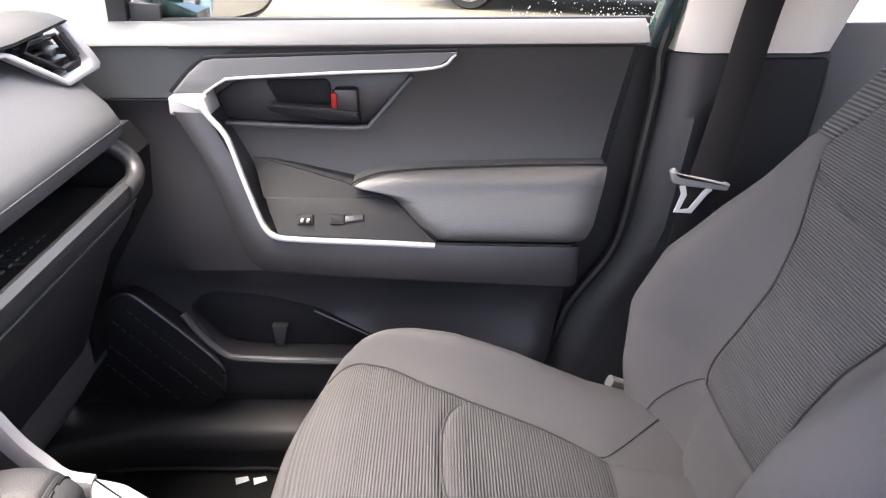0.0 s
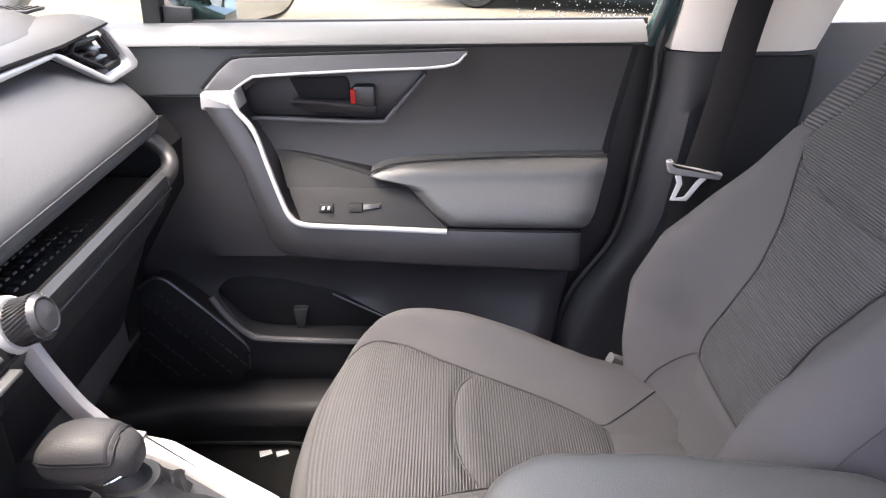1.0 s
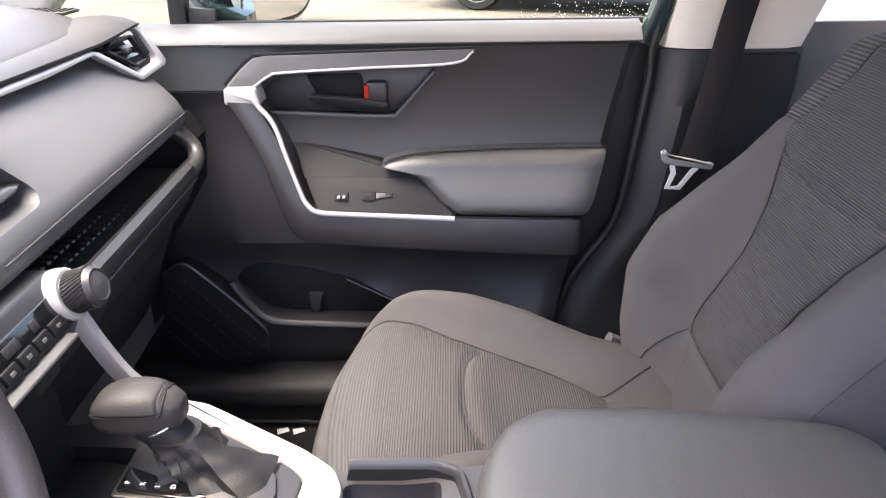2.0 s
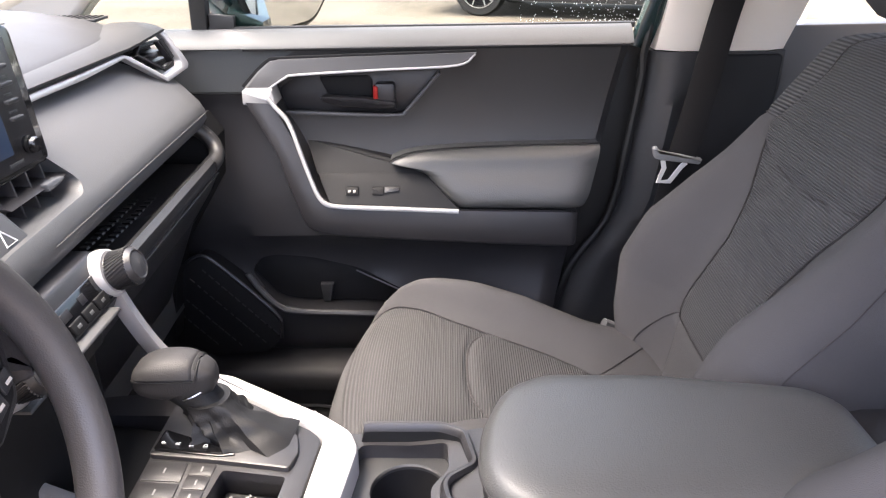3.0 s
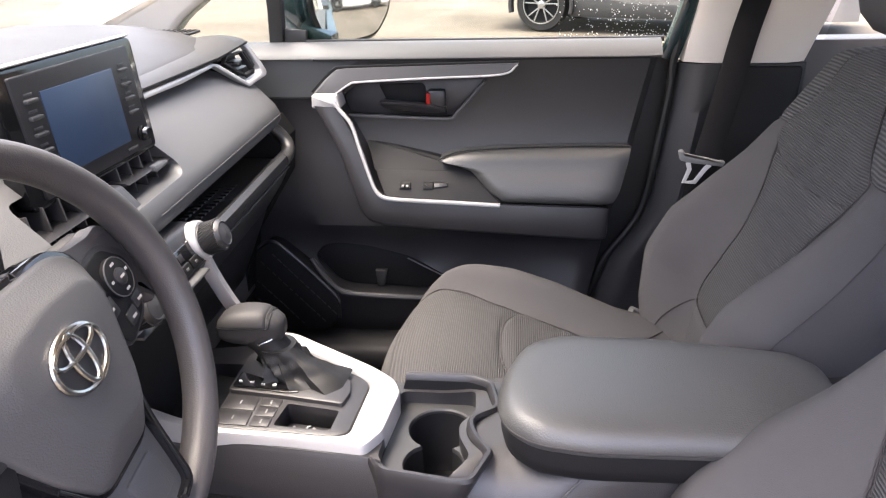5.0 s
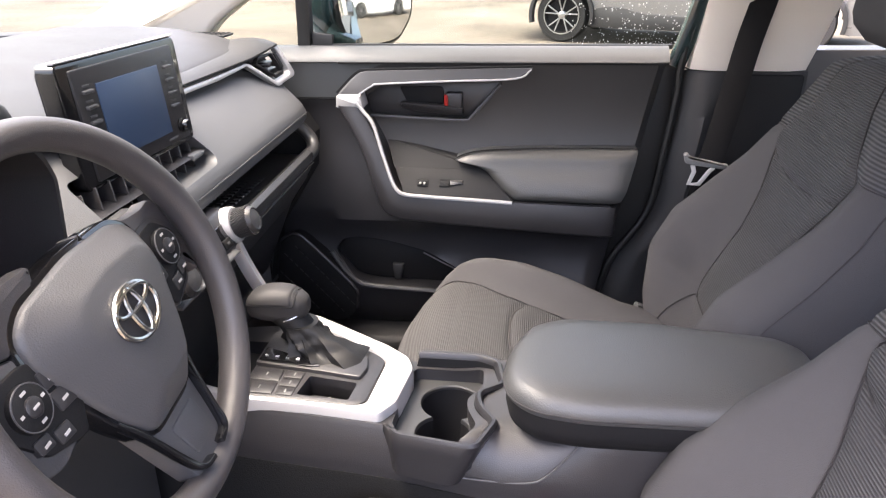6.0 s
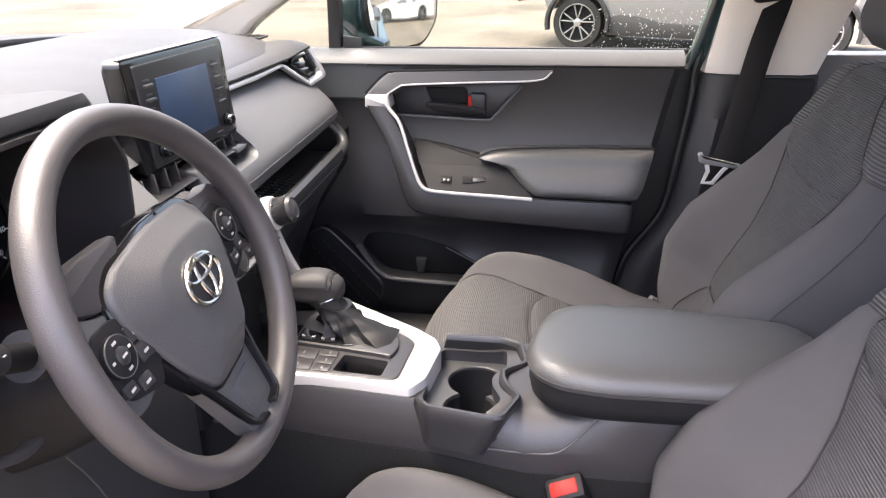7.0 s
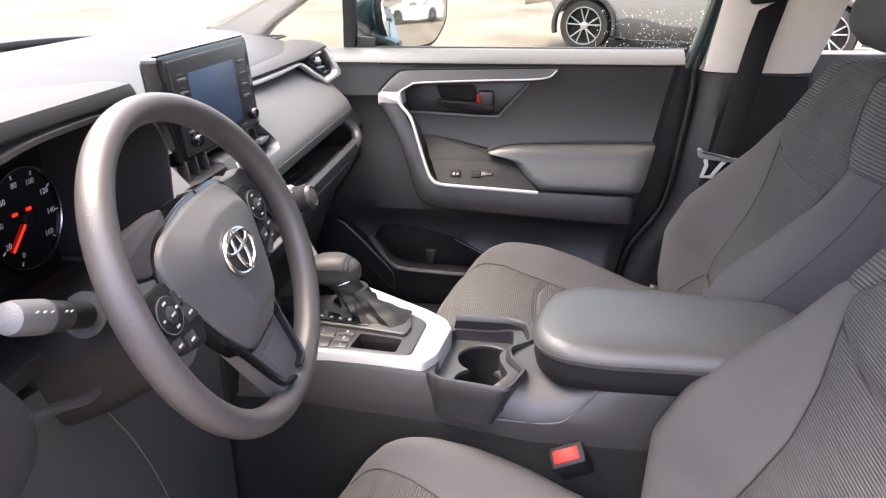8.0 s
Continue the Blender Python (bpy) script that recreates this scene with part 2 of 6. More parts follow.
shell("wall_right", slab([(0.56, 0.30), (1.9, 0.30), (1.9, 1.075), (0.572, 1.062)], lambda a, b, d: Vector((a, 1.125 + d, b)), 0.06, 0.006),
      DOORTRIM, "grey trim of the closed rear door behind the pillar", "rear door")

shell("wall_outer_skin", slab([(0.31, 0.34), (1.95, 0.34), (1.95, 1.07), (0.33, 1.055)], lambda a, b, d: Vector((a, 1.187 + d, b)), 0.02, 0.006), BODY, "dark teal outer skin of the rear door", "rear door")
shell("door_jamb", block(0.02, 0.36, 1.135, 1.165, 0.28, 1.045, 0.004), RUBBER, "black door jamb behind the door's edge", "door jamb")

# roof rails and pillars: bars along the window openings
left_line = [(-1.02, -0.34, 1.02), (-0.74, -0.33, 1.14), (-0.47, -0.27, 1.30), (-0.15, -0.20, 1.48), (0.5, -0.20, 1.545), (1.9, -0.20, 1.53)]
shell("trim_left", sweep(curve_through(left_line, 6), bar(0.10, 0.075, 0.03)), BEIGE, "pale grey pillar and roof rail trim by the driver", "pillar trim")
shell("trim_right", sweep(curve_through([(-0.24, 1.02, 1.44), (-0.10, 1.0, 1.50), (0.5, 1.0, 1.545), (1.9, 1.0, 1.53)], 6), bar(0.10, 0.075, 0.03)), BEIGE, "pale grey roof rail trim over the doors", "pillar trim")
shell("pillar_right", slab(rounded([(-0.90, 1.07), (-0.70, 1.07), (-0.655, 1.115), (-0.46, 1.242), (-0.14, 1.445), (-0.16, 1.50), (-0.24, 1.475), (-0.55, 1.255), (-0.83, 1.11)], 0.02),
      lambda a, b, d: Vector((a, 1.105 - 0.22 * (b - 1.1) + d, b)), 0.05, 0.014), BEIGE, "pale grey windscreen pillar trim", "pillar trim")
shell("trim_header", block(-0.33, -0.2, -0.22, 1.02, 1.48, 1.54, 0.02), BEIGE, "pale grey header trim over the windscreen", "header trim")
shell("pillar_left", sweep([(0.48, -0.30, 0.30), (0.48, -0.30, 1.0), (0.58, -0.20, 1.5)], bar(0.2, 0.06, 0.02), up=(0, 1, 0)), BEIGE,
      "pale trim on the middle pillar by the driver", "pillar trim")
shell("pillar_rear", sweep([(1.55, 1.10, 1.04), (1.75, 1.0, 1.5)], bar(0.14, 0.05, 0.02), up=(0, 1, 0)), BEIGE, "pale rear pillar trim", "pillar trim")


def pane(name, corners, label, category="window"):
    bm = bmesh.new()
    bm.faces.new([bm.verts.new(c) for c in corners])
    ob = shell(name, bm, WINDSCREEN if category == "windscreen" else GLASS, label, category)
    ob.visible_shadow = category == "windscreen"
    return ob


# windscreen
pane("window_1", [(-1.08, -0.38, 1.09), (-1.08, 1.26, 1.09), (-0.28, 1.12, 1.5), (-0.28, -0.30, 1.5)], "clear curved windscreen with a black lower edge", "windscreen")
shell("trim_cowl", sweep(curve_through([(-1.03, -0.36, 1.085), (-1.06, 0.1, 1.112), (-1.06, 0.7, 1.112), (-0.98, 1.12, 1.085)], 6), bar(0.10, 0.018, 0.006)), RUBBER,
      "black cowl band along the windscreen's foot", "cowl")
pane("window_2", [(0.60, 1.13, 1.05), (1.55, 1.13, 1.06), (1.7, 1.03, 1.48), (0.68, 1.03, 1.5)], "clear side window of the rear door")
pane("window_3", [(1.94, -0.3, 1.1), (1.94, 1.1, 1.1), (1.75, 1.0, 1.5), (1.75, -0.2, 1.5)], "clear rear window of the car")

# middle pillar beside the passenger: dark lower cover, pale upper cover
XB = [(0.30, 0.055), (0.49, 0.185), (0.60, 0.225), (0.69, 0.283), (0.75, 0.303), (0.84, 0.315), (0.95, 0.328), (1.03, 0.332)]
pil = thing("pillar_cover", "charcoal plastic lower cover of the car's middle pillar", "pillar cover", kind="structure")


def pillar_ring(z):
    x0 = lerp([(a, b) for a, b in XB], z)
    x1 = 0.578 - max(0, 0.9 - z) * 0.12
    step = 0.028 * smooth((0.965 - z) / 0.05) - 0.020 * smooth((0.72 - z) / 0.05)
    yb = 1.105
    return [Vector(p) for p in ((x0, yb + 0.06, z), (x0 - 0.004, yb + 0.015, z), (x0 + 0.004, yb, z), (x0 + 0.03, yb - 0.014, z), (x0 + 0.05, yb - 0.017 - 0.1 * step, z), (x0 + 0.065, yb - 0.016 + 0.2 * step, z), (x0 + 0.085, yb - 0.016 + 0.8 * step, z), (x0 + 0.10, yb - 0.016 + step, z),
                                (x1 - 0.03, yb - 0.010 + step, z), (x1 - 0.008, yb + 0.002 + step * 0.5, z), (x1, yb + 0.06, z))]


zs = [0.30, 0.4, 0.49, 0.55, 0.60, 0.65, 0.69, 0.70, 0.715, 0.73, 0.75, 0.80, 0.86, 0.90, 0.915, 0.925, 0.935, 0.945, 0.955, 0.965, 0.99, 1.022]
part("lower_cover", loft([pillar_ring(z) for z in zs]), PILLARTRIM, pil)


def upper_ring(z):
    k = (z - 1.025) / 0.475
    x0, x1, y = 0.333 + 0.06 * k + 0.0 * k, 0.565 + 0.13 * k, 1.10 - 0.10 * k
    return [Vector(p) for p in ((x0, y + 0.05, z), (x0 + 0.004, y, z), (x0 + 0.04, y - 0.018, z), (x1 - 0.04, y - 0.018, z), (x1 - 0.003, y, z), (x1, y + 0.05, z))]


# flat black plate in place of the shade inside the pillar's recess
part("belt_shade", slab(rounded([(0.424, 1.017), (0.560, 1.017), (0.556, 0.93), (0.538, 0.78), (0.400, 0.78)], 0.008), lambda a, b, d: Vector((a, 1.0865 + d, b)), 0.05, 0.004), DARK, pil, "flat black plate for the shaded recess behind the belt")
part("upper_cover", loft([upper_ring(z) for z in (1.025, 1.03, 1.1, 1.2, 1.35, 1.52)]), BEIGE, pil, "pale grey upper cover")
# door seal that runs along the pillar
seal = [(x - 0.012, 1.105, z) for z, x in XB] + [(0.335, 1.10, 1.10), (0.375, 1.06, 1.28), (0.42, 1.0, 1.5)]
shell("door_seal", sweep(curve_through(seal, 5), circle(0.008, 8)), RUBBER, "black rubber door seal along the pillar", "door seal")
shell("sill_trim", loft([[Vector((x, y + (0.0 if x > -0.45 else -0.12 * ((-0.45 - x) / 0.3) ** 2), z)) for y, z in
      ((1.13, 0.30), (1.13, 0.425), (1.05, 0.422), (1.015, 0.420), (1.003, 0.414), (0.998, 0.404), (0.996, 0.385), (0.998, 0.375), (1.008, 0.368), (1.012, 0.30))] for x in np.linspace(-0.85, 1.2, 24)]), SILLTRIM,
      "charcoal plastic sill trim along the door opening", "sill trim")

# ---- the passenger's door ----
door = thing("passenger_door", "closed passenger door with charcoal trim, silver inlay and padded armrest", "car door")
XR = [(0.36, 0.10), (0.508, 0.172), (0.60, 0.195), (0.717, 0.215), (0.80, 0.238), (0.851, 0.252), (0.95, 0.272), (1.041, 0.288), (1.08, 0.295)]
PROFILE = [(1.040, 1.074), (1.02, 1.078), (0.98, 1.086), (0.93, 1.090), (0.88, 1.088), (0.84, 1.08), (0.78, 1.066), (0.72, 1.058), (0.69, 1.056), (0.665, 1.074), (0.64, 1.080),
           (0.60, 1.077), (0.55, 1.058), (0.53, 1.048), (0.515, 1.047), (0.47, 1.056), (0.43, 1.075), (0.40, 1.10)]
rings = []
for u in np.linspace(0, 1, 40):
    front = []
    for z, y in PROFILE:
        xr = lerp(XR, z)
        x = -0.66 + (xr + 0.66) * u
        edge = 0.016 * smooth((u - 0.98) / 0.02)
        low = 1 if z < 0.68 else 0
        front.append(Vector((x, y + edge - low * 0.012 * smooth((-0.42 - x) / 0.05), z)))
    rings.append(front + [Vector((front[-1].x, 1.165, 0.40)), Vector((front[0].x, 1.165, 1.04))])
panel = part("trim_panel", loft(rings), PLASTIC, door)


def on_door(y0, lean=0.0, z0=0.7):
    return lambda a, b, d: Vector((a, y0 + lean * (b - z0) + d, b))


recess = rounded([(-0.325, 0.924), (-0.118, 0.916), (-0.098, 0.928), (-0.040, 0.998), (-0.30, 0.988), (-0.338, 0.962)], 0.012)
cut(panel, slab(recess, on_door(1.03), 0.075, 0.0005))
# paler sheet on the upper door; shade below the shelf is the darker plastic
rings = []
for u in np.linspace(0, 1, 40):
    front = []
    for z, y in [q for q in PROFILE if q[0] > 0.77]:
        x = -0.33 + (lerp(XR, z) + 0.33) * u
        front.append(Vector((x, y - 0.002 + 0.016 * smooth((u - 0.98) / 0.02), z)))
    rings.append(front + [Vector((front[-1].x, 1.10, 0.78)), Vector((front[0].x, 1.10, 1.04))])
upper = part("upper_panel", loft(rings), DOORTRIM, door, "upper door panel, paler than the shaded panel under it")
cut(upper, slab(recess, on_door(1.03), 0.10, 0.0005))
pocket = rounded([(-0.424, 0.606), (-0.372, 0.543), (-0.33, 0.534), (-0.174, 0.530), (-0.04, 0.527), (-0.07, 0.545), (-0.135, 0.574), (-0.211, 0.612), (-0.30, 0.634), (-0.369, 0.640), (-0.402, 0.634)], 0.02)
cut(panel, slab(pocket, on_door(1.0), 0.125, 0.0005))
part("pocket_lip", sweep(curve_through([(-0.424, 1.052, 0.612), (-0.40, 1.05, 0.574), (-0.366, 1.046, 0.541), (-0.33, 1.043, 0.532), (-0.174, 1.043, 0.526), (0.08, 1.045, 0.520)], 6), circle(0.006, 8)), SOFT, door)
part("pocket_rib", slab([(-0.288, 0.575), (-0.262, 0.575), (-0.270, 0.536), (-0.284, 0.536)], on_door(1.075), 0.03, 0.002), DASHTOP, door)

part("pocket_edge", sweep([(-0.213, 1.066, 0.611), (-0.135, 1.060, 0.5735), (-0.09, 1.055, 0.553)], circle(0.0016, 6)), SOFT, door)
# black sheet at the pocket's back stands for the shade inside it
part("pocket_shade", slab(inset(pocket, 0.002), on_door(1.088), 0.02, 0.001), DARK, door)

# belt pad along the window
pad = []
for u in np.linspace(0, 1, 30):
    x0 = -0.66 + (0.292 + 0.66) * u
    e = 0.005 * smooth((u - 0.985) / 0.015)
    pad.append([Vector((x0, y + e, z + 0.005 * (u - 0.6))) for y, z in ((1.165, 1.062), (1.120, 1.066), (1.106, 1.068), (1.092, 1.064), (1.076, 1.053), (1.067, 1.045), (1.065, 1.040), (1.075, 1.036), (1.165, 1.036))])
part("belt_pad", loft(pad), BELTPAD, door, "grey padded window ledge")
part("window_seal", sweep([(-0.47, 1.118, 1.064), (0.30, 1.118, 1.067)], bar(0.012, 0.010, 0.003)), RUBBER, door)
win = part("window_pane", loft([[Vector((-0.455, 1.128, 1.05)), Vector((0.325, 1.128, 1.05)), Vector((0.41, 1.03, 1.48)), Vector((-0.20, 1.03, 1.46))],
                               [Vector((-0.455, 1.131, 1.05)), Vector((0.325, 1.131, 1.05)), Vector((0.41, 1.033, 1.48)), Vector((-0.20, 1.033, 1.46))]]), GLASS, door, "clear raised side window")
win.visible_shadow = False
# rain drops left on the pane's lower corner; sky glint is in their colour
dg_b = bmesh.new()
rng = random.Random(11)
for k in range(330):
    x, z = 0.09 + 0.25 * rng.random() ** 0.8, 1.068 + 0.085 * rng.random() ** 1.5
    r = 0.0005 + 0.0008 * rng.random() ** 2
    y = 1.128 - 0.228 * (z - 1.05)
    tip = dg_b.verts.new((x, y - 0.7 * r, z))
    edge = [dg_b.verts.new((x + r * math.cos(q), y - 0.0002, z + 1.2 * r * math.sin(q))) for q in np.linspace(0, 2 * math.pi, 6, endpoint=False)]
    for i in range(6):
        dg_b.faces.new((tip, edge[i], edge[(i + 1) % 6]))
drops = part("rain_drop_scatter", dg_b, DROP, door, "rain drops on the pane, their bright glint a pale colour")
drops["kind"] = "stuff"
part("window_frame", sweep([(0.312, 1.118, 1.03), (0.332, 1.108, 1.10), (0.385, 1.05, 1.35), (0.43, 1.01, 1.52)], bar(0.035, 0.03, 0.006), up=(0, 1, 0)), BODY, door, "dark teal painted window frame")
part("upper_front", loft([[Vector((x, y - 0.003, z)) for z, y in ((1.040, 1.074), (1.02, 1.078), (0.98, 1.086), (0.960, 1.088))] + [Vector((x, 1.10, 0.960)), Vector((x, 1.10, 1.040))] for x in (-0.66, -0.60, -0.50, -0.42)] + [[Vector((x, y - 0.003, z)) for x, z, y in ((-0.280, 1.040, 1.074), (-0.325, 1.02, 1.078), (-0.378, 0.98, 1.086), (-0.384, 0.960, 1.088))] + [Vector((-0.384, 1.10, 0.960)), Vector((-0.280, 1.10, 1.040))]]), BELTPAD, door, "lighter grey soft upper trim")
part("window_divider", sweep([(-0.470, 1.122, 1.05), (-0.466, 1.116, 1.12), (-0.44, 1.04, 1.46)], bar(0.030, 0.03, 0.006), up=(0, 1, 0)), RUBBER, door)
part("outer_skin", slab([(-0.75, 0.36), (0.10, 0.36), (0.22, 0.7), (0.30, 1.06), (-0.75, 1.04)], on_door(1.168), 0.03, 0.006), BODY, door, "dark teal painted outer skin")
q = part("quarter_pane", slab([(-0.80, 1.075), (-0.48, 1.06), (-0.46, 1.30)], lambda a, b, d: Vector((a, 1.125 + d - 0.24 * (b - 1.06), b)), 0.003, 0.0002), GLASS, door, "small fixed front pane")
q.visible_shadow = False
# thin plate behind the mirror, put in for a pale reflection in the glass
part("reflection_plate", slab(rounded([(-0.452, 1.058), (-0.408, 1.058), (-0.406, 1.088), (-0.452, 1.092)], 0.003), on_door(1.112), 0.01, 0.002), DASHTOP, door)

# band that frames the armrest, with its silver inlay
OUTER = [(-0.384, 0.954), (-0.338, 0.875), (-0.316, 0.810), (-0.295, 0.748), (-0.281, 0.728), (-0.255, 0.717), (-0.193, 0.711), (-0.055, 0.703), (0.10, 0.694), (0.190, 0.689), (0.203, 0.696)]
INNERB = [(-0.336, 1.031, 0.951), (-0.291, 1.014, 0.866), (-0.272, 1.004, 0.812), (-0.260, 0.998, 0.788), (-0.251, 0.996, 0.778), (-0.240, 0.995, 0.773), (-0.193, 0.994, 0.770), (-0.055, 0.993, 0.764), (0.10, 0.994, 0.760), (0.192, 0.998, 0.757), (0.203, 1.010, 0.752)]
band_rings = []
for o, q in zip(curve_through([(x, 0, z) for x, z in OUTER], 4), curve_through(INNERB, 4)):
    across = [(0.0, 0.09), (0.0, 0.001), (0.06, 0.0), (0.4, -0.004), (0.75, -0.005), (0.92, -0.003), (0.98, 0.002), (1.0, 0.010), (0.99, 0.09)]
    band_rings.append([Vector((q.x + (o.x - q.x) * k, q.y + dy, q.z + (o.z - q.z) * k)) for k, dy in across])
part("armrest_band", loft(band_rings), PLASTIC, door)
part("silver_inlay", sweep(curve_through([(-0.342, 1.031, 0.962), (-0.330, 1.029, 0.945), (-0.308, 1.024, 0.918), (-0.290, 1.014, 0.866), (-0.271, 1.003, 0.812), (-0.260, 0.998, 0.788), (-0.243, 0.995, 0.775), (-0.20, 0.994, 0.771), (-0.10, 0.993, 0.767), (-0.012, 0.992, 0.763)], 4),
     bar(0.0072, 0.010, 0.003), up=(0, 1, 0)), SILVER, door, "satin silver inlay strip")
part("silver_corner", slab(rounded([(-0.387, 0.948), (-0.386, 0.974), (-0.335, 0.975), (-0.328, 0.948), (-0.345, 0.946)], 0.004), on_door(1.030), 0.05, 0.004), SILVER, door, "satin silver corner piece")
band_rings = []
for (xt, zt), (xb, zb) in (((-0.386, 0.975), (-0.337, 0.975)), ((-0.360, 1.002), (-0.322, 0.986)), ((-0.340, 1.018), (-0.308, 0.993)), ((-0.322, 1.022), (-0.29, 0.996)), ((-0.2, 1.0255), (-0.2, 1.001)),
                           ((-0.1, 1.028), (-0.1, 1.0065)), ((-0.02, 1.030), (-0.014, 1.010)), ((0.006, 1.0305), (0.004, 1.020)), ((0.020, 1.031), (0.018, 1.028))):
    xm, zm = xt + 0.1 * (xb - xt), zt + 0.1 * (zb - zt)
    band_rings.append([Vector((xt, 1.09, zt)), Vector((xt, 1.054, zt)), Vector((xm, 1.049 + 0.1 * (zm - 0.98), zm)), Vector((xb, 1.048 + 0.1 * (zb - 0.98), zb)), Vector((xb, 1.09, zb))])
part("upper_band", loft(band_rings), SOFT, door)
part("silver_edge", sweep(curve_through([(-0.342, 1.046, 0.973), (-0.312, 1.046, 0.992), (-0.29, 1.046, 0.997), (-0.15, 1.048, 1.004), (-0.014, 1.050, 1.010), (0.018, 1.056, 1.028)], 5), bar(0.0038, 0.006, 0.0015), up=(0, 1, 0)), SILVER, door, "thin satin silver edge")
part("recess_lip", sweep(curve_through([(-0.322, 1.078, 0.925), (-0.22, 1.075, 0.921), (-0.122, 1.076, 0.918), (-0.102, 1.077, 0.929), (-0.045, 1.078, 0.993)], 5), bar(0.006, 0.012, 0.002), up=(0, 1, 0)), SOFT, door)
# handle
handle = part("inner_handle", slab(rounded([(-0.258, 0.953), (-0.250, 0.957), (-0.165, 0.950), (-0.123, 0.943), (-0.122, 0.929), (-0.16, 0.929), (-0.235, 0.938), (-0.253, 0.945)], 0.003), on_door(1.066, -0.5, 0.94), 0.018, 0.004), PLASTIC, door)
lock = part("lock_lever", block(-0.160, -0.124, 1.070, 1.095, 0.940, 0.976, 0.006), PLASTIC, door)
part("red_mark", block(-0.163, -0.154, 1.068, 1.09, 0.947, 0.971, 0.002), RED, lock, "red unlocked mark")
part("handle_back", slab(inset(recess, 0.001), on_door(1.0975), 0.006, 0.001), PLASTIC, door)
part("handle_cup", slab(rounded([(-0.262, 0.984), (-0.172, 0.986), (-0.166, 0.978), (-0.166, 0.948), (-0.246, 0.950)], 0.005), on_door(1.0935), 0.005, 0.002), DARK, door, "dark cup behind the handle")

part("ledge_gap", sweep([(-0.385, 1.0655, 1.0365), (0.0, 1.0665, 1.0375), (0.285, 1.068, 1.039)], bar(0.004, 0.004, 0.001)), DARK, door)
part("band_gap", sweep(curve_through([(-0.390, 1.058, 0.975), (-0.362, 1.058, 1.0035), (-0.342, 1.058, 1.0195), (-0.322, 1.058, 1.0235), (-0.2, 1.058, 1.0270), (0.020, 1.060, 1.0325)], 4), bar(0.003, 0.006, 0.001)), DARK, door)

# switch plate and padded armrest
SW_LEDGE = rounded([(-0.266, 0.822), (-0.080, 0.822), (-0.068, 0.820), (-0.030, 0.786), (-0.008, 0.766), (-0.243, 0.774), (-0.262, 0.81)], 0.004)
SW_BACK = rounded([(-0.292, 0.874), (-0.216, 0.860), (-0.14, 0.844), (-0.075, 0.824), (-0.080, 0.819), (-0.268, 0.819)], 0.004)
switch = part("switch_plate", slab(SW_LEDGE, on_door(1.0, 0.75, 0.772), 0.05, 0.002), SWITCHMAT, door, "switch ledge, its shade given as near-black plastic")
part("switch_back", slab(SW_BACK, on_door(1.0365, 0.95, 0.82), 0.05, 0.002), SWITCHMAT, door)
for a0, a1, mat in ((-0.216, -0.192, DARK), (-0.168, -0.146, DARK)):
    b = part("switch", slab(rounded([(a0, 0.789), (a1, 0.789), (a1, 0.801), (a0, 0.801)], 0.002), on_door(0.996, 0.75, 0.772), 0.01, 0.002), mat, switch)
part("switch_tab", slab(rounded([(-0.145, 0.792), (-0.118, 0.795), (-0.118, 0.801), (-0.145, 0.800)], 0.001), on_door(0.996, 0.75, 0.772), 0.01, 0.001), PLASTIC, switch)
for a in (-0.208, -0.199):
    part("switch_print", block(a - 0.002, a + 0.002, 1.006, 1.02, 0.7942, 0.7968, 0), PRINT, switch)
PAD = rounded([(-0.138, 0.841), (-0.118, 0.851), (-0.079, 0.859), (0.013, 0.864), (0.13, 0.867), (0.244, 0.868), (0.238, 0.84), (0.222, 0.785), (0.212, 0.766), (0.189, 0.761), (0.0, 0.764), (-0.010, 0.766), (-0.033, 0.785), (-0.069, 0.822), (-0.10, 0.833)], 0.006, 3)


def pad_place(a, b, d):
    k = (b - 0.761) / 0.107
    roll = 0.004 * math.exp(-((k - 0.88) / 0.12) ** 2) - 0.002 * math.exp(-((k - 0.62) / 0.16) ** 2)
    return Vector((a, 1.006 + 0.044 * max(0.0, k) ** 1.6 + d - roll, b))


part("armrest_pad", puff(PAD, pad_place, 0.014, 18, 0.06, 4.5), LEATHER, door, "padded black leatherette armrest")

part("pad_line", sweep(curve_through([pad_place(p[0], p[1] + 0.0015, -0.003) for p in ((-0.137, 0.842), (-0.118, 0.852), (-0.079, 0.860), (0.013, 0.865), (0.13, 0.868), (0.243, 0.869))], 4), circle(0.0016, 6)), DARK, door)
part("pad_line", sweep(curve_through([pad_place(p[0], p[1] - 0.002, -0.006) for p in ((-0.010, 0.765), (0.05, 0.7635), (0.12, 0.7625), (0.190, 0.761))], 4), circle(0.0016, 6)), DARK, door)

# speaker grille with its slots
GR = rounded([(-0.545, 0.635), (-0.505, 0.660), (-0.488, 0.656), (-0.460, 0.630), (-0.374, 0.537), (-0.364, 0.512), (-0.366, 0.480), (-0.390, 0.447), (-0.51, 0.438), (-0.58, 0.48), (-0.58, 0.58)], 0.015)
gr = part("speaker_grille", slab(GR, on_door(1.029), 0.047, 0.004), DARK, door, "black textured speaker grille")
slot = slab(rounded([(-0.017, -0.0016), (0.017, -0.0016), (0.017, 0.0016), (-0.017, 0.0016)], 0.001, 1), lambda a, b, d: Vector((a, d, b)), 0.003, 0.0006)
slot_ob = part("slot", slot, PLASTIC, gr)
rng = random.Random(3)
pts = []
for i in range(12):
    for j in range(4):
        c = Vector((-0.488 + 0.0113 * i, 0, 0.640 - 0.0123 * i)) + Vector((-0.026, 0, -0.026)) * j + Vector((0, 0, 0.006 * (j % 2)))
        pts.append((c, j))
first = True
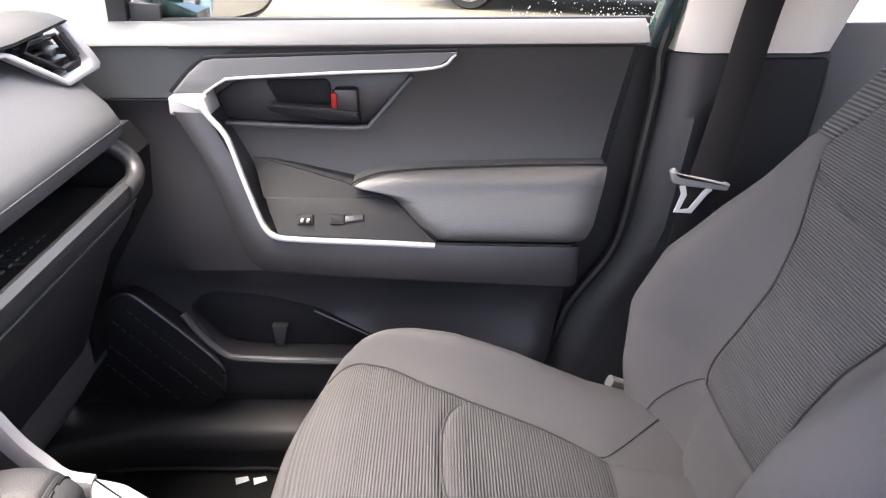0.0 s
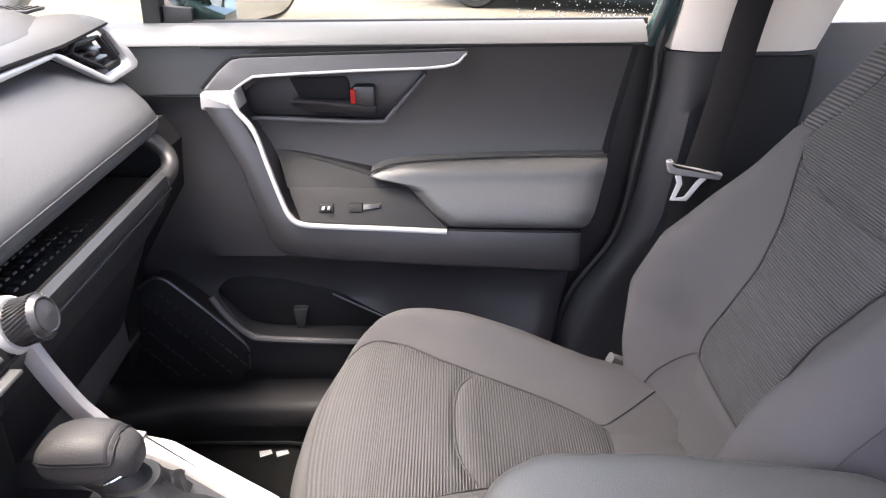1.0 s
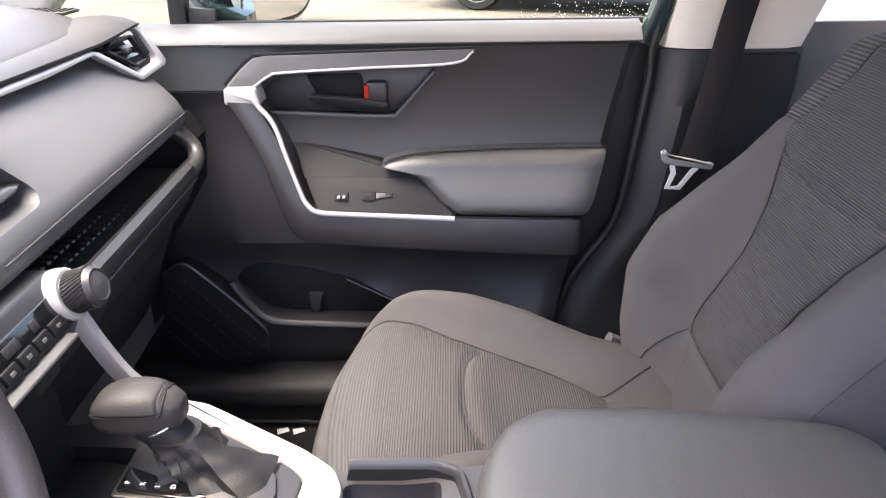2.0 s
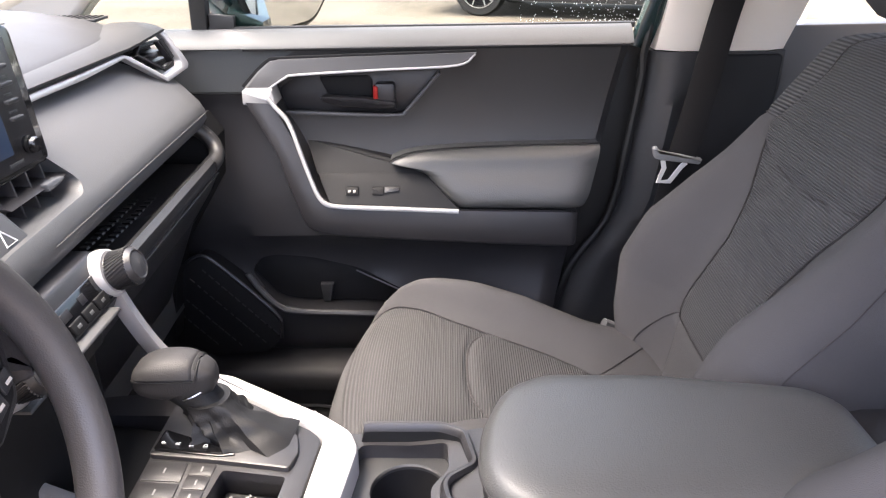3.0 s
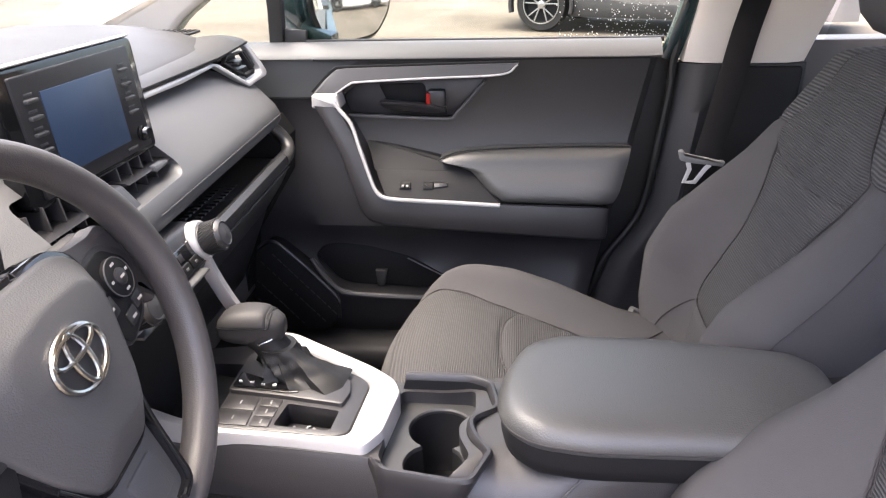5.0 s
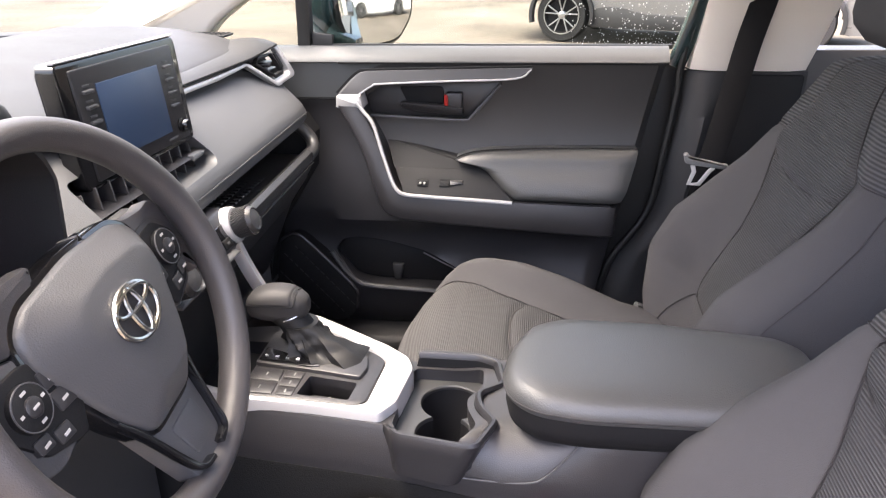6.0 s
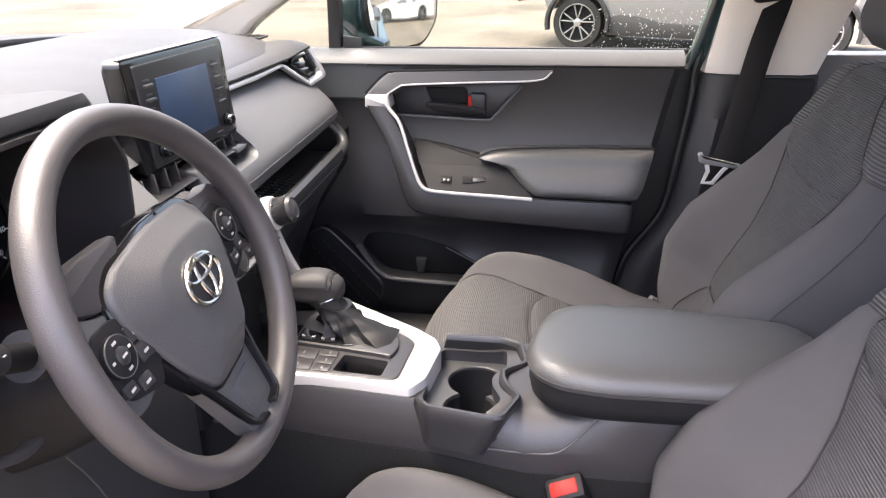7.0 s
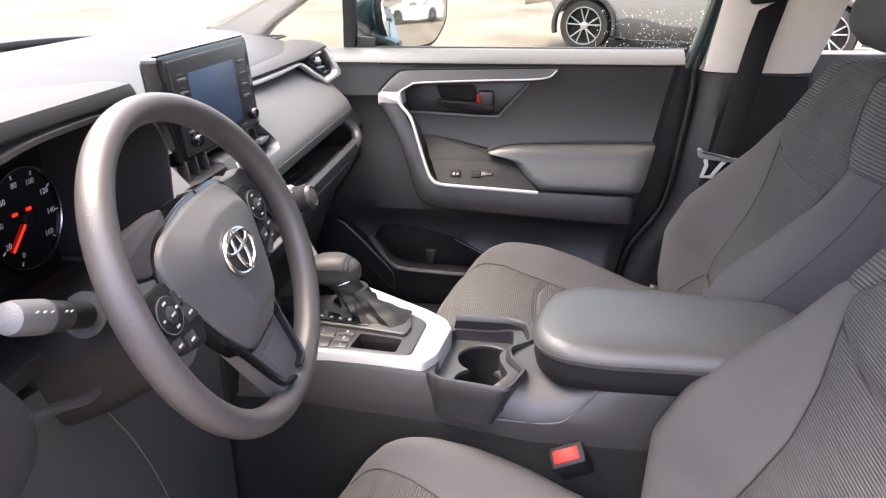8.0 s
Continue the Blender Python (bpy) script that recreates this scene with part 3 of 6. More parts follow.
for c, j in pts:
    if c.z < 0.475:
        continue
    o = slot_ob if first else new("slot", slot_ob.data)
    first = False
    o.parent = gr
    o.matrix_basis = pose(c.x - 0.012, 1.0280, c.z - 0.012, 0, 47, 0) @ Matrix.Diagonal((0.22 + 0.22 * rng.random(), 1, 0.8, 1))
part("grille_rim", sweep(curve_through([(-0.545, 1.029, 0.637), (-0.502, 1.029, 0.662), (-0.460, 1.028, 0.632), (-0.374, 1.028, 0.540), (-0.363, 1.028, 0.512), (-0.365, 1.029, 0.480)], 5), circle(0.0035, 6)), PLASTIC, gr)
part("trim_seam", sweep([(-0.60, 1.083, 0.957), (-0.388, 1.083, 0.957)], bar(0.004, 0.003, 0.001)), DARK, door)

# mirror outside
mir = thing("door_mirror", "dark teal door mirror with black rim on the passenger side", "door mirror")
MO = rounded([(-0.417, 1.115), (-0.392, 1.047), (-0.288, 1.058), (-0.254, 1.108), (-0.250, 1.165), (-0.262, 1.20), (-0.40, 1.20), (-0.42, 1.17)], 0.02)


def mirror_place(a, b, d):
    """The glass is turned back along the car, and domed."""
    w = (a + 0.333) / 0.732
    d = d + (w * w + (b - 1.12) ** 2) / 2.6
    return Vector((-0.333 + 0.565 * w - 0.825 * d, 1.24 + 0.825 * w + 0.565 * d, b - 0.02 * d))


part("housing", slab(inset(MO, -0.012), mirror_place, 0.09, 0.010), BODY, mir)
part("rim", slab(inset(MO, -0.005), lambda a, b, d: mirror_place(a, b, d - 0.003), 0.02, 0.003), RUBBER, mir)
glass_rings = []
gc = Vector((-0.333, 1.125))
for k in range(9):
    glass_rings.append([mirror_place(*(gc + (p - gc) * (1 - k / 9)), -0.006) for p in inset(MO, 0.002)])
part("mirror_glass", loft([[mirror_place(p[0], p[1], 0.0) for p in inset(MO, 0.002)]] + glass_rings), MIRROR, mir, "domed mirror glass")
part("mirror_foot", slab([(-0.44, 1.06), (-0.36, 1.045), (-0.36, 1.075), (-0.42, 1.10)], on_door(1.13), 0.12, 0.004), BODY, mir)


# ---- dashboard ----
dash = thing("dashboard", "grey dashboard with padded face, silver trim, screen and open shelf", "dashboard")
SECTION = [(-1.06, 1.090), (-0.93, 1.116), (-0.80, 1.118), (-0.70, 1.112), (-0.62, 1.100), (-0.555, 1.082), (-0.532, 1.070), (-0.528, 1.062), (-0.540, 1.052), (-0.536, 1.044), (-0.515, 1.034),
           (-0.485, 1.007), (-0.462, 0.983), (-0.446, 0.966), (-0.438, 0.951), (-0.437, 0.937), (-0.446, 0.923), (-0.470, 0.916), (-0.62, 0.916), (-0.62, 0.800), (-0.55, 0.70), (-0.55, 0.55), (-0.62, 0.45), (-0.95, 0.42), (-1.06, 0.5)]


def dash_ring(y):
    """The dash's section at y: falls away towards the passenger's end, bulges over the instruments."""
    end = smooth((y - 0.985) / 0.085)
    hood = smooth((y + 0.50) / 0.10) * (1 - smooth((y - 0.105) / 0.105))
    ring = []
    for i, (x, z) in enumerate(SECTION):
        if i < 19:
            k = end * (0.10 if 8 <= i <= 17 else 0.03)
            x = x - k * (1.0 if z < 1.03 else 0.6)
            z = z - (0.022 * end if i <= 8 else 0.0) + 0.02 * end * (1 if 12 <= i <= 17 else 0)
        if 3 <= i <= 8:
            z += hood * (0.015, 0.037, 0.065, 0.075, 0.075, 0.067)[i - 3]
            x += hood * (0.02, 0.06, 0.095, 0.10, 0.10, 0.09)[i - 3]
        elif 9 <= i <= 12:
            x -= hood * 0.10
            z += hood * 0.03
        slope = 0.030 * (0.9 - y) if 12 <= i <= 17 else 0.0
        z -= slope * 0.7 * (1 if y > 0.3 else 0)
        ring.append(Vector((x, y, z)))
    return ring


ys = [-0.34, -0.30, -0.25, -0.2, -0.15, -0.1, -0.05, 0.0, 0.05, 0.085, 0.105, 0.125, 0.145, 0.165, 0.18, 0.195, 0.24, 0.30, 0.40, 0.5, 0.58, 0.66, 0.74, 0.82, 0.90, 0.95, 0.985, 1.005, 1.02, 1.035, 1.05, 1.062]
body = part("padded_body", loft([dash_ring(y) for y in ys]), DASHPAD, dash)
part("dash_top", loft([[q + Vector((0, 0, 0.0016)) for q in dash_ring(y)[0:8]] + [q - Vector((0, 0, 0.004)) for q in dash_ring(y)[0:8]][::-1] for y in ys]), DASHTOP, dash, "grained grey dashboard top")


def facing(x0, lean=0.0, z0=1.0):
    """Plates that face the rear: (y, z) outline, depth runs forward."""
    return lambda a, b, d: Vector((x0 - lean * (b - z0) - d, a, b))


# middle vents under the screen
cut(body, slab(rounded([(0.262, 0.953), (0.560, 0.961), (0.576, 0.972), (0.550, 1.02), (0.262, 1.02)], 0.012), facing(-0.42), 0.12, 0.0005))
cut(body, slab(rounded([(-0.205, 0.92), (0.150, 0.92), (0.150, 1.06), (0.12, 1.112), (0.06, 1.125), (-0.10, 1.125), (-0.205, 1.09)], 0.02), facing(-0.40), 0.20, 0.0005))
vents = part("middle_vents", slab(rounded([(0.255, 0.94), (0.585, 0.945), (0.595, 0.97), (0.56, 1.03), (0.255, 1.03)], 0.012), facing(-0.525), 0.02, 0.002), DARK, dash, "black middle air vents")
for y in (0.276, 0.306, 0.336, 0.366, 0.462, 0.492, 0.522, 0.552):
    vane = block(-0.019, 0.019, -0.0013, 0.0013, -0.024, 0.024, 0.0008)
    vane.transform(Matrix.Translation((-0.500, y, 0.978)) @ pose(0, 0, 0, 0, -12, -14))
    part("vane", vane, RIM, vents)
for y0, y1, z in ((0.268, 0.388, 0.976), (0.450, 0.572, 0.981)):
    bm0 = loft([[Vector((x, y, z + dz)) for x, dz in ((-0.502, 0.0), (-0.498, 0.002), (-0.474, 0.0018), (-0.468, 0.0), (-0.474, -0.0018), (-0.498, -0.002))] for y in (y0, y1)])
    part("blade", bm0, PLASTIC, vents)
part("vent_floor", block(-0.522, -0.462, 0.263, 0.566, 0.950, 0.9575, 0.002), DARK, vents)
part("vent_tab", slab(rounded([(0.518, 0.977), (0.545, 0.978), (0.556, 0.9805), (0.556, 0.9825), (0.545, 0.985), (0.518, 0.9855)], 0.0015), facing(-0.464, 0.3, 0.98), 0.008, 0.0015), DASHPAD, vents, "pale sliding vent tab")
hz = part("hazard_switch", slab(rounded([(0.385, 0.947), (0.447, 0.949), (0.443, 0.985), (0.389, 0.985)], 0.005), facing(-0.448, 0.75, 0.95), 0.03, 0.003), SOFT, vents, "grey hazard switch")
tri = sweep([(-0.4548, 0.408, 0.960), (-0.4548, 0.426, 0.960), (-0.4653, 0.417, 0.974)], bar(0.0018, 0.0018, 0.0004), up=(1, 0, 0.4), closed=True)
part("hazard_mark", tri, WHITE, hz, "white warning triangle")
part("vent_border", sweep(curve_through([(-0.447, 0.26, 0.946), (-0.443, 0.50, 0.940), (-0.447, 0.560, 0.947), (-0.463, 0.590, 0.970), (-0.480, 0.580, 0.996), (-0.497, 0.563, 1.014)], 6), bar(0.0028, 0.004, 0.001)), DARK, dash)

# screen unit
S0 = -0.494


def on_screen(a, b, d):
    return Vector((S0 + 0.10 * (1.08 - b) - d + 0.03 * (a - 0.43), a, b))


unit = part("screen_unit", slab(rounded([(0.298, 1.000), (0.563, 1.000), (0.568, 1.006), (0.572, 1.140), (0.567, 1.148), (0.298, 1.148), (0.293, 1.142), (0.293, 1.006)], 0.004), on_screen, 0.022, 0.003), GLOSS, dash, "gloss black multimedia screen unit")
part("screen_shell", slab(rounded([(0.305, 1.005), (0.556, 1.005), (0.556, 1.140), (0.305, 1.140)], 0.01), lambda a, b, d: on_screen(a, b, d + 0.021), 0.012, 0.006), DARK, unit)
part("screen_top", slab([(0.297, 1.1485), (0.568, 1.1485), (0.568, 1.1508), (0.297, 1.1508)], on_screen, 0.009, 0.0008), SILVER, unit, "satin silver top edge")
part("bezel", slab(rounded([(0.316, 1.008), (0.551, 1.008), (0.551, 1.139), (0.316, 1.139)], 0.003), lambda a, b, d: on_screen(a, b, d - 0.003), 0.004, 0.001), PLASTIC, unit)
part("display", slab([(0.357, 1.025), (0.502, 1.025), (0.502, 1.118), (0.357, 1.118)], lambda a, b, d: on_screen(a, b, d - 0.0045), 0.003, 0.0008), SCREEN, unit, "dark blue display, its bluish reflection given as a faint glow")
for y in (0.338, 0.526):
    for z in (1.112, 1.094, 1.076, 1.058) + ((1.040,) if y < 0.4 else ()):
        part("key", slab(rounded([(y - 0.010, z - 0.002), (y + 0.010, z - 0.002), (y + 0.010, z + 0.002), (y - 0.010, z + 0.002)], 0.001, 2), lambda a, b, d: on_screen(a, b, d - 0.0075), 0.006, 0.001), SOFT, unit)
        part("key_print", slab([(y - 0.007, z + 0.0050), (y + 0.007, z + 0.0050), (y + 0.007, z + 0.0080), (y - 0.007, z + 0.0080)], lambda a, b, d: on_screen(a, b, d - 0.0037), 0.001, 0.0001), SOFT, unit)
part("unit_print", slab([(0.49, 1.0125), (0.515, 1.0125), (0.515, 1.0165), (0.49, 1.0165)], lambda a, b, d: on_screen(a, b, d - 0.0037), 0.001, 0.0001), SOFT, unit)
for y in (0.338, 0.530):
    kn = part("volume_knob", turned([(0.0095, 0), (0.0095, 0.005), (0.0085, 0.006), (0.0082, 0.014), (0.007, 0.0155), (0.0, 0.0157)], Matrix.Translation(on_screen(y, 1.028, 0.0)) @ pose(0, 0, 0, 0, 90, 0), 20), GLOSS, unit)
    part("knob_rib", turned([(0.0102, 0.0055), (0.0102, 0.0085), (0.0, 0.0085)], Matrix.Translation(on_screen(y, 1.028, 0.0)) @ pose(0, 0, 0, 0, 90, 0), 14), DARK, kn)

# silver trim with the passenger's vent
def on_vent(a, b, d):
    return Vector((-0.512 + 0.1855 * max(0.0, a - 0.885) - 0.035 * max(0.0, 0.885 - a) - 0.35 * (b - 1.062) - d, a, b))


INNER = [(0.893, 1.058), (0.956, 1.0155), (1.010, 1.022), (1.016, 1.030), (1.003, 1.066), (0.995, 1.0755)]
cut(body, slab(INNER + [(0.905, 1.068)], lambda a, b, d: on_vent(a, b, d - 0.04), 0.10, 0.0005))
TRIM = [(0.53, 1.0595), (0.64, 1.061), (0.75, 1.0605), (0.879, 1.0625)] + INNER + [(1.003, 1.081), (1.013, 1.071), (1.030, 1.038), (1.034, 1.022), (1.026, 1.015), (0.955, 1.006), (0.879, 1.0565), (0.75, 1.0520), (0.64, 1.0525), (0.53, 1.0515)]
part("silver_trim", slab(rounded(TRIM, 0.003, 2), on_vent, 0.012, 0.002), SILVER, dash, "satin silver trim strip framing the vent")
vent = part("side_vent", slab(INNER + [(0.92, 1.07)], lambda a, b, d: on_vent(a, b, d + 0.035), 0.02, 0.001), DARK, dash, "black side air vent")
for k in range(3):
    part("slat", sweep([on_vent(0.912 + 0.016 * k, 1.060 - 0.0125 * k, 0.022), on_vent(0.990 + 0.005 * k, 1.062 - 0.0125 * k, 0.022)], bar(0.022, 0.003, 0.001)), PLASTIC, vent)
part("vent_frame", sweep([on_vent(a, b, 0.006) for a, b in ((0.914, 1.055), (0.963, 1.026), (0.994, 1.031), (0.981, 1.067), (0.930, 1.066))], bar(0.0035, 0.010, 0.001), up=(1, 0, 0), closed=True), PLASTIC, vent)
part("vent_lever", block(-0.520, -0.494, 0.954, 0.968, 1.043, 1.052, 0.003), PLASTIC, vent)
part("vent_wheel", sweep([on_vent(0.990, 1.066, 0.004), on_vent(0.998, 1.036, 0.004)], bar(0.012, 0.008, 0.002), up=(1, 0, 0)), DARK, vent)
brow = []
for y in (0.56, 0.64, 0.72, 0.80, 0.86, 0.90, 0.94, 0.98, 1.004, 1.010):
    c = on_vent(y, lerp([(0.56, 1.0645), (0.75, 1.0650), (0.88, 1.0660), (0.905, 1.0668), (1.009, 1.080)], y), 0.0)
    k = smooth((1.013 - y) / 0.012) ** 0.5
    brow.append([c + Vector((a * k, 0, b * k)) for a, b in ((0.002, -0.001), (0.002, 0.003), (-0.005, 0.007), (-0.02, 0.0125), (-0.05, 0.0165), (-0.09, 0.014), (-0.09, -0.010), (-0.012, -0.003))])
part("vent_brow", loft(brow), DASHTOP, dash)
part("stitch_seam", sweep([dash_ring(y)[14].lerp(dash_ring(y)[15], 0.35) + Vector((0.0004, 0, 0)) for y in np.linspace(0.46, 1.03, 40)], circle(0.0008, 6)), PALETHREAD, dash, "pale stitched seam")
# defroster slots
grill = part("defroster", block(-0.70, -0.60, 1.00, 1.05, 1.094, 1.099, 0.002), DASHTOP, dash)
for k in range(9):
    part("slit", block(-0.695 + 0.0105 * k, -0.690 + 0.0105 * k, 1.005, 1.045, 1.0985, 1.1005, 0), DARK, grill)

# open shelf before the passenger
shelf = part("shelf", loft([[Vector((x, y, z - 0.021 * (0.9 - y))) for x, z in ((-0.60, 0.905), (-0.60, 0.868), (-0.45, 0.866), (-0.437, 0.872), (-0.431, 0.884), (-0.421, 0.888), (-0.413, 0.882), (-0.412, 0.868), (-0.418, 0.858), (-0.424, 0.856), (-0.422, 0.850), (-0.440, 0.815), (-0.52, 0.70), (-0.55, 0.6), (-0.64, 0.6), (-0.64, 0.905))] for y in np.linspace(0.50, 0.955, 12)]), DOORTRIM, dash, "open charcoal shelf")
part("shelf_end", sweep(curve_through([(-0.421, 0.92, 0.874), (-0.421, 0.955, 0.878), (-0.426, 0.975, 0.889), (-0.438, 0.982, 0.905), (-0.46, 0.975, 0.925), (-0.50, 0.97, 0.930)], 5), circle(0.013, 10)), DOORTRIM, shelf)
part("shelf_mat", block(-0.595, -0.445, 0.52, 0.95, 0.858, 0.8625, 0.001), DARK, shelf, "black dimpled rubber mat")
bumps = bmesh.new()
for i in range(3):
    for j in range(26):
        x, y = -0.475 - 0.022 * i, 0.535 + 0.0155 * j + 0.0078 * (i % 2)
        z = 0.8625
        base = [bumps.verts.new((x + a, y + b, z - 0.001)) for a, b in ((-0.007, -0.005), (0.007, -0.005), (0.007, 0.005), (-0.007, 0.005))]
        crown = [bumps.verts.new((x + a, y + b, z + 0.002)) for a, b in ((-0.005, -0.0033), (0.005, -0.0033), (0.005, 0.0033), (-0.005, 0.0033))]
        for q in range(4):
            bumps.faces.new((base[q], base[(q + 1) % 4], crown[(q + 1) % 4], crown[q]))
        bumps.faces.new(crown)
tagged(part("mat_relief", bumps, PLASTIC, shelf, "raised dimples of the shelf mat"), kind="stuff")
part("side_cover", loft([[Vector((x, y, z)) for x, z in ((-0.62, 0.93), (-0.455, 0.935), (-0.432, 0.90), (-0.44, 0.82), (-0.53, 0.68), (-0.56, 0.5), (-0.7, 0.42), (-0.9, 0.42), (-0.9, 0.93))] for y in (0.985, 1.055)]), DARK, dash)
part("lower_edge", sweep([(-0.4165, 0.55, 0.848), (-0.4165, 0.94, 0.856)], bar(0.003, 0.0025, 0.0008)), DASHPAD, shelf, "pale lower edge")
part("glovebox", slab(rounded([(0.53, 0.60), (0.96, 0.60), (0.97, 0.82), (0.52, 0.80)], 0.02), facing(-0.462, -0.42, 0.80), 0.04, 0.006), PLASTIC, dash)

# climate panel
CLI = -0.412
cl = part("climate_panel", slab(rounded([(0.265, 0.862), (0.508, 0.858), (0.512, 0.910), (0.265, 0.910)], 0.006), facing(CLI, 0.5, 0.88), 0.07, 0.004), PLASTIC, dash, "climate panel with keys")
part("climate_glass", slab(rounded([(0.300, 0.866), (0.488, 0.864), (0.488, 0.895), (0.300, 0.895)], 0.003), facing(CLI + 0.002, 0.5, 0.88), 0.01, 0.001), GLOSS, cl)
part("climate_lip", slab([(0.28, 0.858), (0.47, 0.8565), (0.47, 0.8595), (0.28, 0.861)], facing(CLI + 0.012, 0.5, 0.88), 0.03, 0.001), SOFT, cl)
for k in range(6):
    y = 0.325 + 0.028 * k
    part("climate_key", slab(rounded([(y - 0.0115, 0.8655), (y + 0.0115, 0.8655), (y + 0.0115, 0.8775), (y - 0.0115, 0.8775)], 0.001, 2), facing(CLI + 0.0042, 0.5, 0.88), 0.004, 0.0006), DARK, cl)
    part("key_mark", slab([(y - 0.0035, 0.870), (y + 0.0035, 0.870), (y + 0.0035, 0.8732), (y - 0.0035, 0.8732)], facing(CLI + 0.0048, 0.5, 0.88), 0.002, 0.0002), DASHPAD, cl)
for y, w in ((0.36, 0.006), (0.40, 0.012), (0.44, 0.006)):
    part("readout", slab([(y - w, 0.881), (y + w, 0.881), (y + w, 0.890), (y - w, 0.890)], facing(CLI + 0.0028, 0.5, 0.88), 0.0006, 0.0001), PLASTIC, cl)
for y in (0.282, 0.493):
    m = Matrix.Translation((-0.413, y + 0.011, 0.884)) @ pose(0, 0, 0, 0, 72, 0) @ Matrix.Scale(0.87, 4)
    kn = part("climate_knob", turned([(0.027, -0.01), (0.027, 0.006), (0.0245, 0.010), (0.0245, 0.038), (0.0238, 0.040), (0.0195, 0.046), (0.0185, 0.046), (0.017, 0.0445), (0.0, 0.0445)], m, 48), PLASTIC, cl, "ribbed charcoal rotary knob")
    part("knob_face", turned([(0.0168, 0.0440), (0.0168, 0.0452), (0.0, 0.0475)], m, 40), SOFT, kn, "satin grey knob face")
    for i in range(36):
        a = 2 * math.pi * i / 36
        c = m @ Vector((0.0247 * math.cos(a), 0.0247 * math.sin(a), 0.026))
        if i == 0:
            rib0 = part("rib", sweep([Vector((0, 0, -0.0125)), Vector((0, 0, 0.0125))], bar(0.0020, 0.0022, 0.0005), up=(1, 0, 0)), PLASTIC, kn)
            rb = rib0
        else:
            rb = new("rib", rib0.data)
            rb.parent = kn
        rb.matrix_basis = Matrix.Translation(c) @ pose(0, 0, 0, 0, 72, 0) @ pose(0, 0, 0, 0, 0, math.degrees(a)) @ pose(0, 0, 0, 22, 0, 0)
    part("silver_collar", turned([(0.0, -0.03), (0.033, -0.03), (0.033, 0.000), (0.0315, 0.007), (0.0285, 0.010), (0.0255, 0.010)], m, 40), SILVER, cl, "satin silver knob collar")
part("socket_cover", block(-0.435, -0.415, 0.425, 0.470, 0.815, 0.842, 0.003), DARK, cl)
part("lower_centre", block(-0.60, -0.450, 0.27, 0.52, 0.62, 0.86, 0.02), DARK, dash)

# instruments
hood_line = curve_through([(0.134, 0.93), (0.144, 1.045), (0.141, 1.075), (0.118, 1.104), (0.07, 1.119), (0.0, 1.123), (-0.10, 1.118), (-0.185, 1.09), (-0.195, 0.95)], 6)
lip = [tuple(p) for p in hood_line] + [tuple(p) for p in inset([tuple(q) for q in hood_line], -0.005)][::-1]
clus = part("instrument_hood", loft([[Vector((x, p[0], p[1])) for p in lip] for x in (-0.60, -0.50, -0.428, -0.424)]), DOORTRIM, dash, "charcoal instrument hood")
face = part("gauge_face", block(-0.585, -0.575, -0.205, 0.13, 0.91, 1.115, 0.002), DARK, clus)
part("gauge_floor", block(-0.585, -0.45, -0.205, 0.13, 0.905, 0.925, 0.004), DARK, clus)
gm = Matrix.Translation((-0.5635, 0.070, 1.000)) @ pose(0, 0, 0, 90, 0, 90) @ Matrix.Scale(0.83, 4)
dial = part("dial", turned([(0.070, 0), (0.070, 0.004), (0.066, 0.004), (0.066, 0.0015), (0.0, 0.0015)], gm, 48), GLOSS, clus, "black speedometer dial")
part("dial_ring", sweep([gm @ Vector((0.070 * math.cos(a), 0.070 * math.sin(a), 0.004)) for a in np.linspace(0, 2 * math.pi, 48, endpoint=False)], circle(0.0016, 6), up=(1, 0, 0), closed=True), CHROME, dial)


def lettering(name, text, size, m, mat, parent, depth=0.0003):
    """Raised print in the built-in font, as a mesh."""
    cu = bpy.data.curves.new(name, "FONT")
    cu.body, cu.size, cu.extrude, cu.align_x, cu.align_y = text, size, depth, "CENTER", "CENTER"
    cu.resolution_u = 2
    ob = new(name, cu)
    me = bpy.data.meshes.new_from_object(ob.evaluated_get(bpy.context.evaluated_depsgraph_get()))
    bpy.data.objects.remove(ob)
    me.materials.clear()
    me.materials.append(mat)
    o = new(name, me)
    o.parent = parent
    o.matrix_basis = m
    return o


for k in range(9):
    a = radians(246 - 36 * k)
    lettering("dial_figure", str(20 * k), 0.0115, gm @ pose(0.050 * math.cos(a), 0.050 * math.sin(a), 0.0022), WHITE, dial)
    p0, p1 = (gm @ Vector((r * math.cos(a), r * math.sin(a), 0.0022)) for r in (0.059, 0.065))
    part("dial_tick", sweep([p0, p1], bar(0.0016, 0.0008, 0.0002), up=(1, 0, 0)), WHITE, dial)
NEEDLE = glowing("lit_red_needle", (0.8, 0.02, 0.008), 0.16)
a = radians(222)
part("needle", sweep([gm @ Vector((0, 0, 0.004)), gm @ Vector((0.052 * math.cos(a), 0.052 * math.sin(a), 0.004))], bar(0.003, 0.001, 0.0003), up=(1, 0, 0)), NEEDLE, dial, "red lit needle")
for dx in (-0.013, 0.010):
    part("lamp_mark", block(-0.5615, -0.5610, 0.066 + dx - 0.004, 0.066 + dx + 0.004, 1.008, 1.0115, 0), NEEDLE, dial, "red warning lamp")
part("hub", turned([(0.010, 0.002), (0.010, 0.006), (0.008, 0.008), (0, 0.008)], gm, 24), DARK, dial)

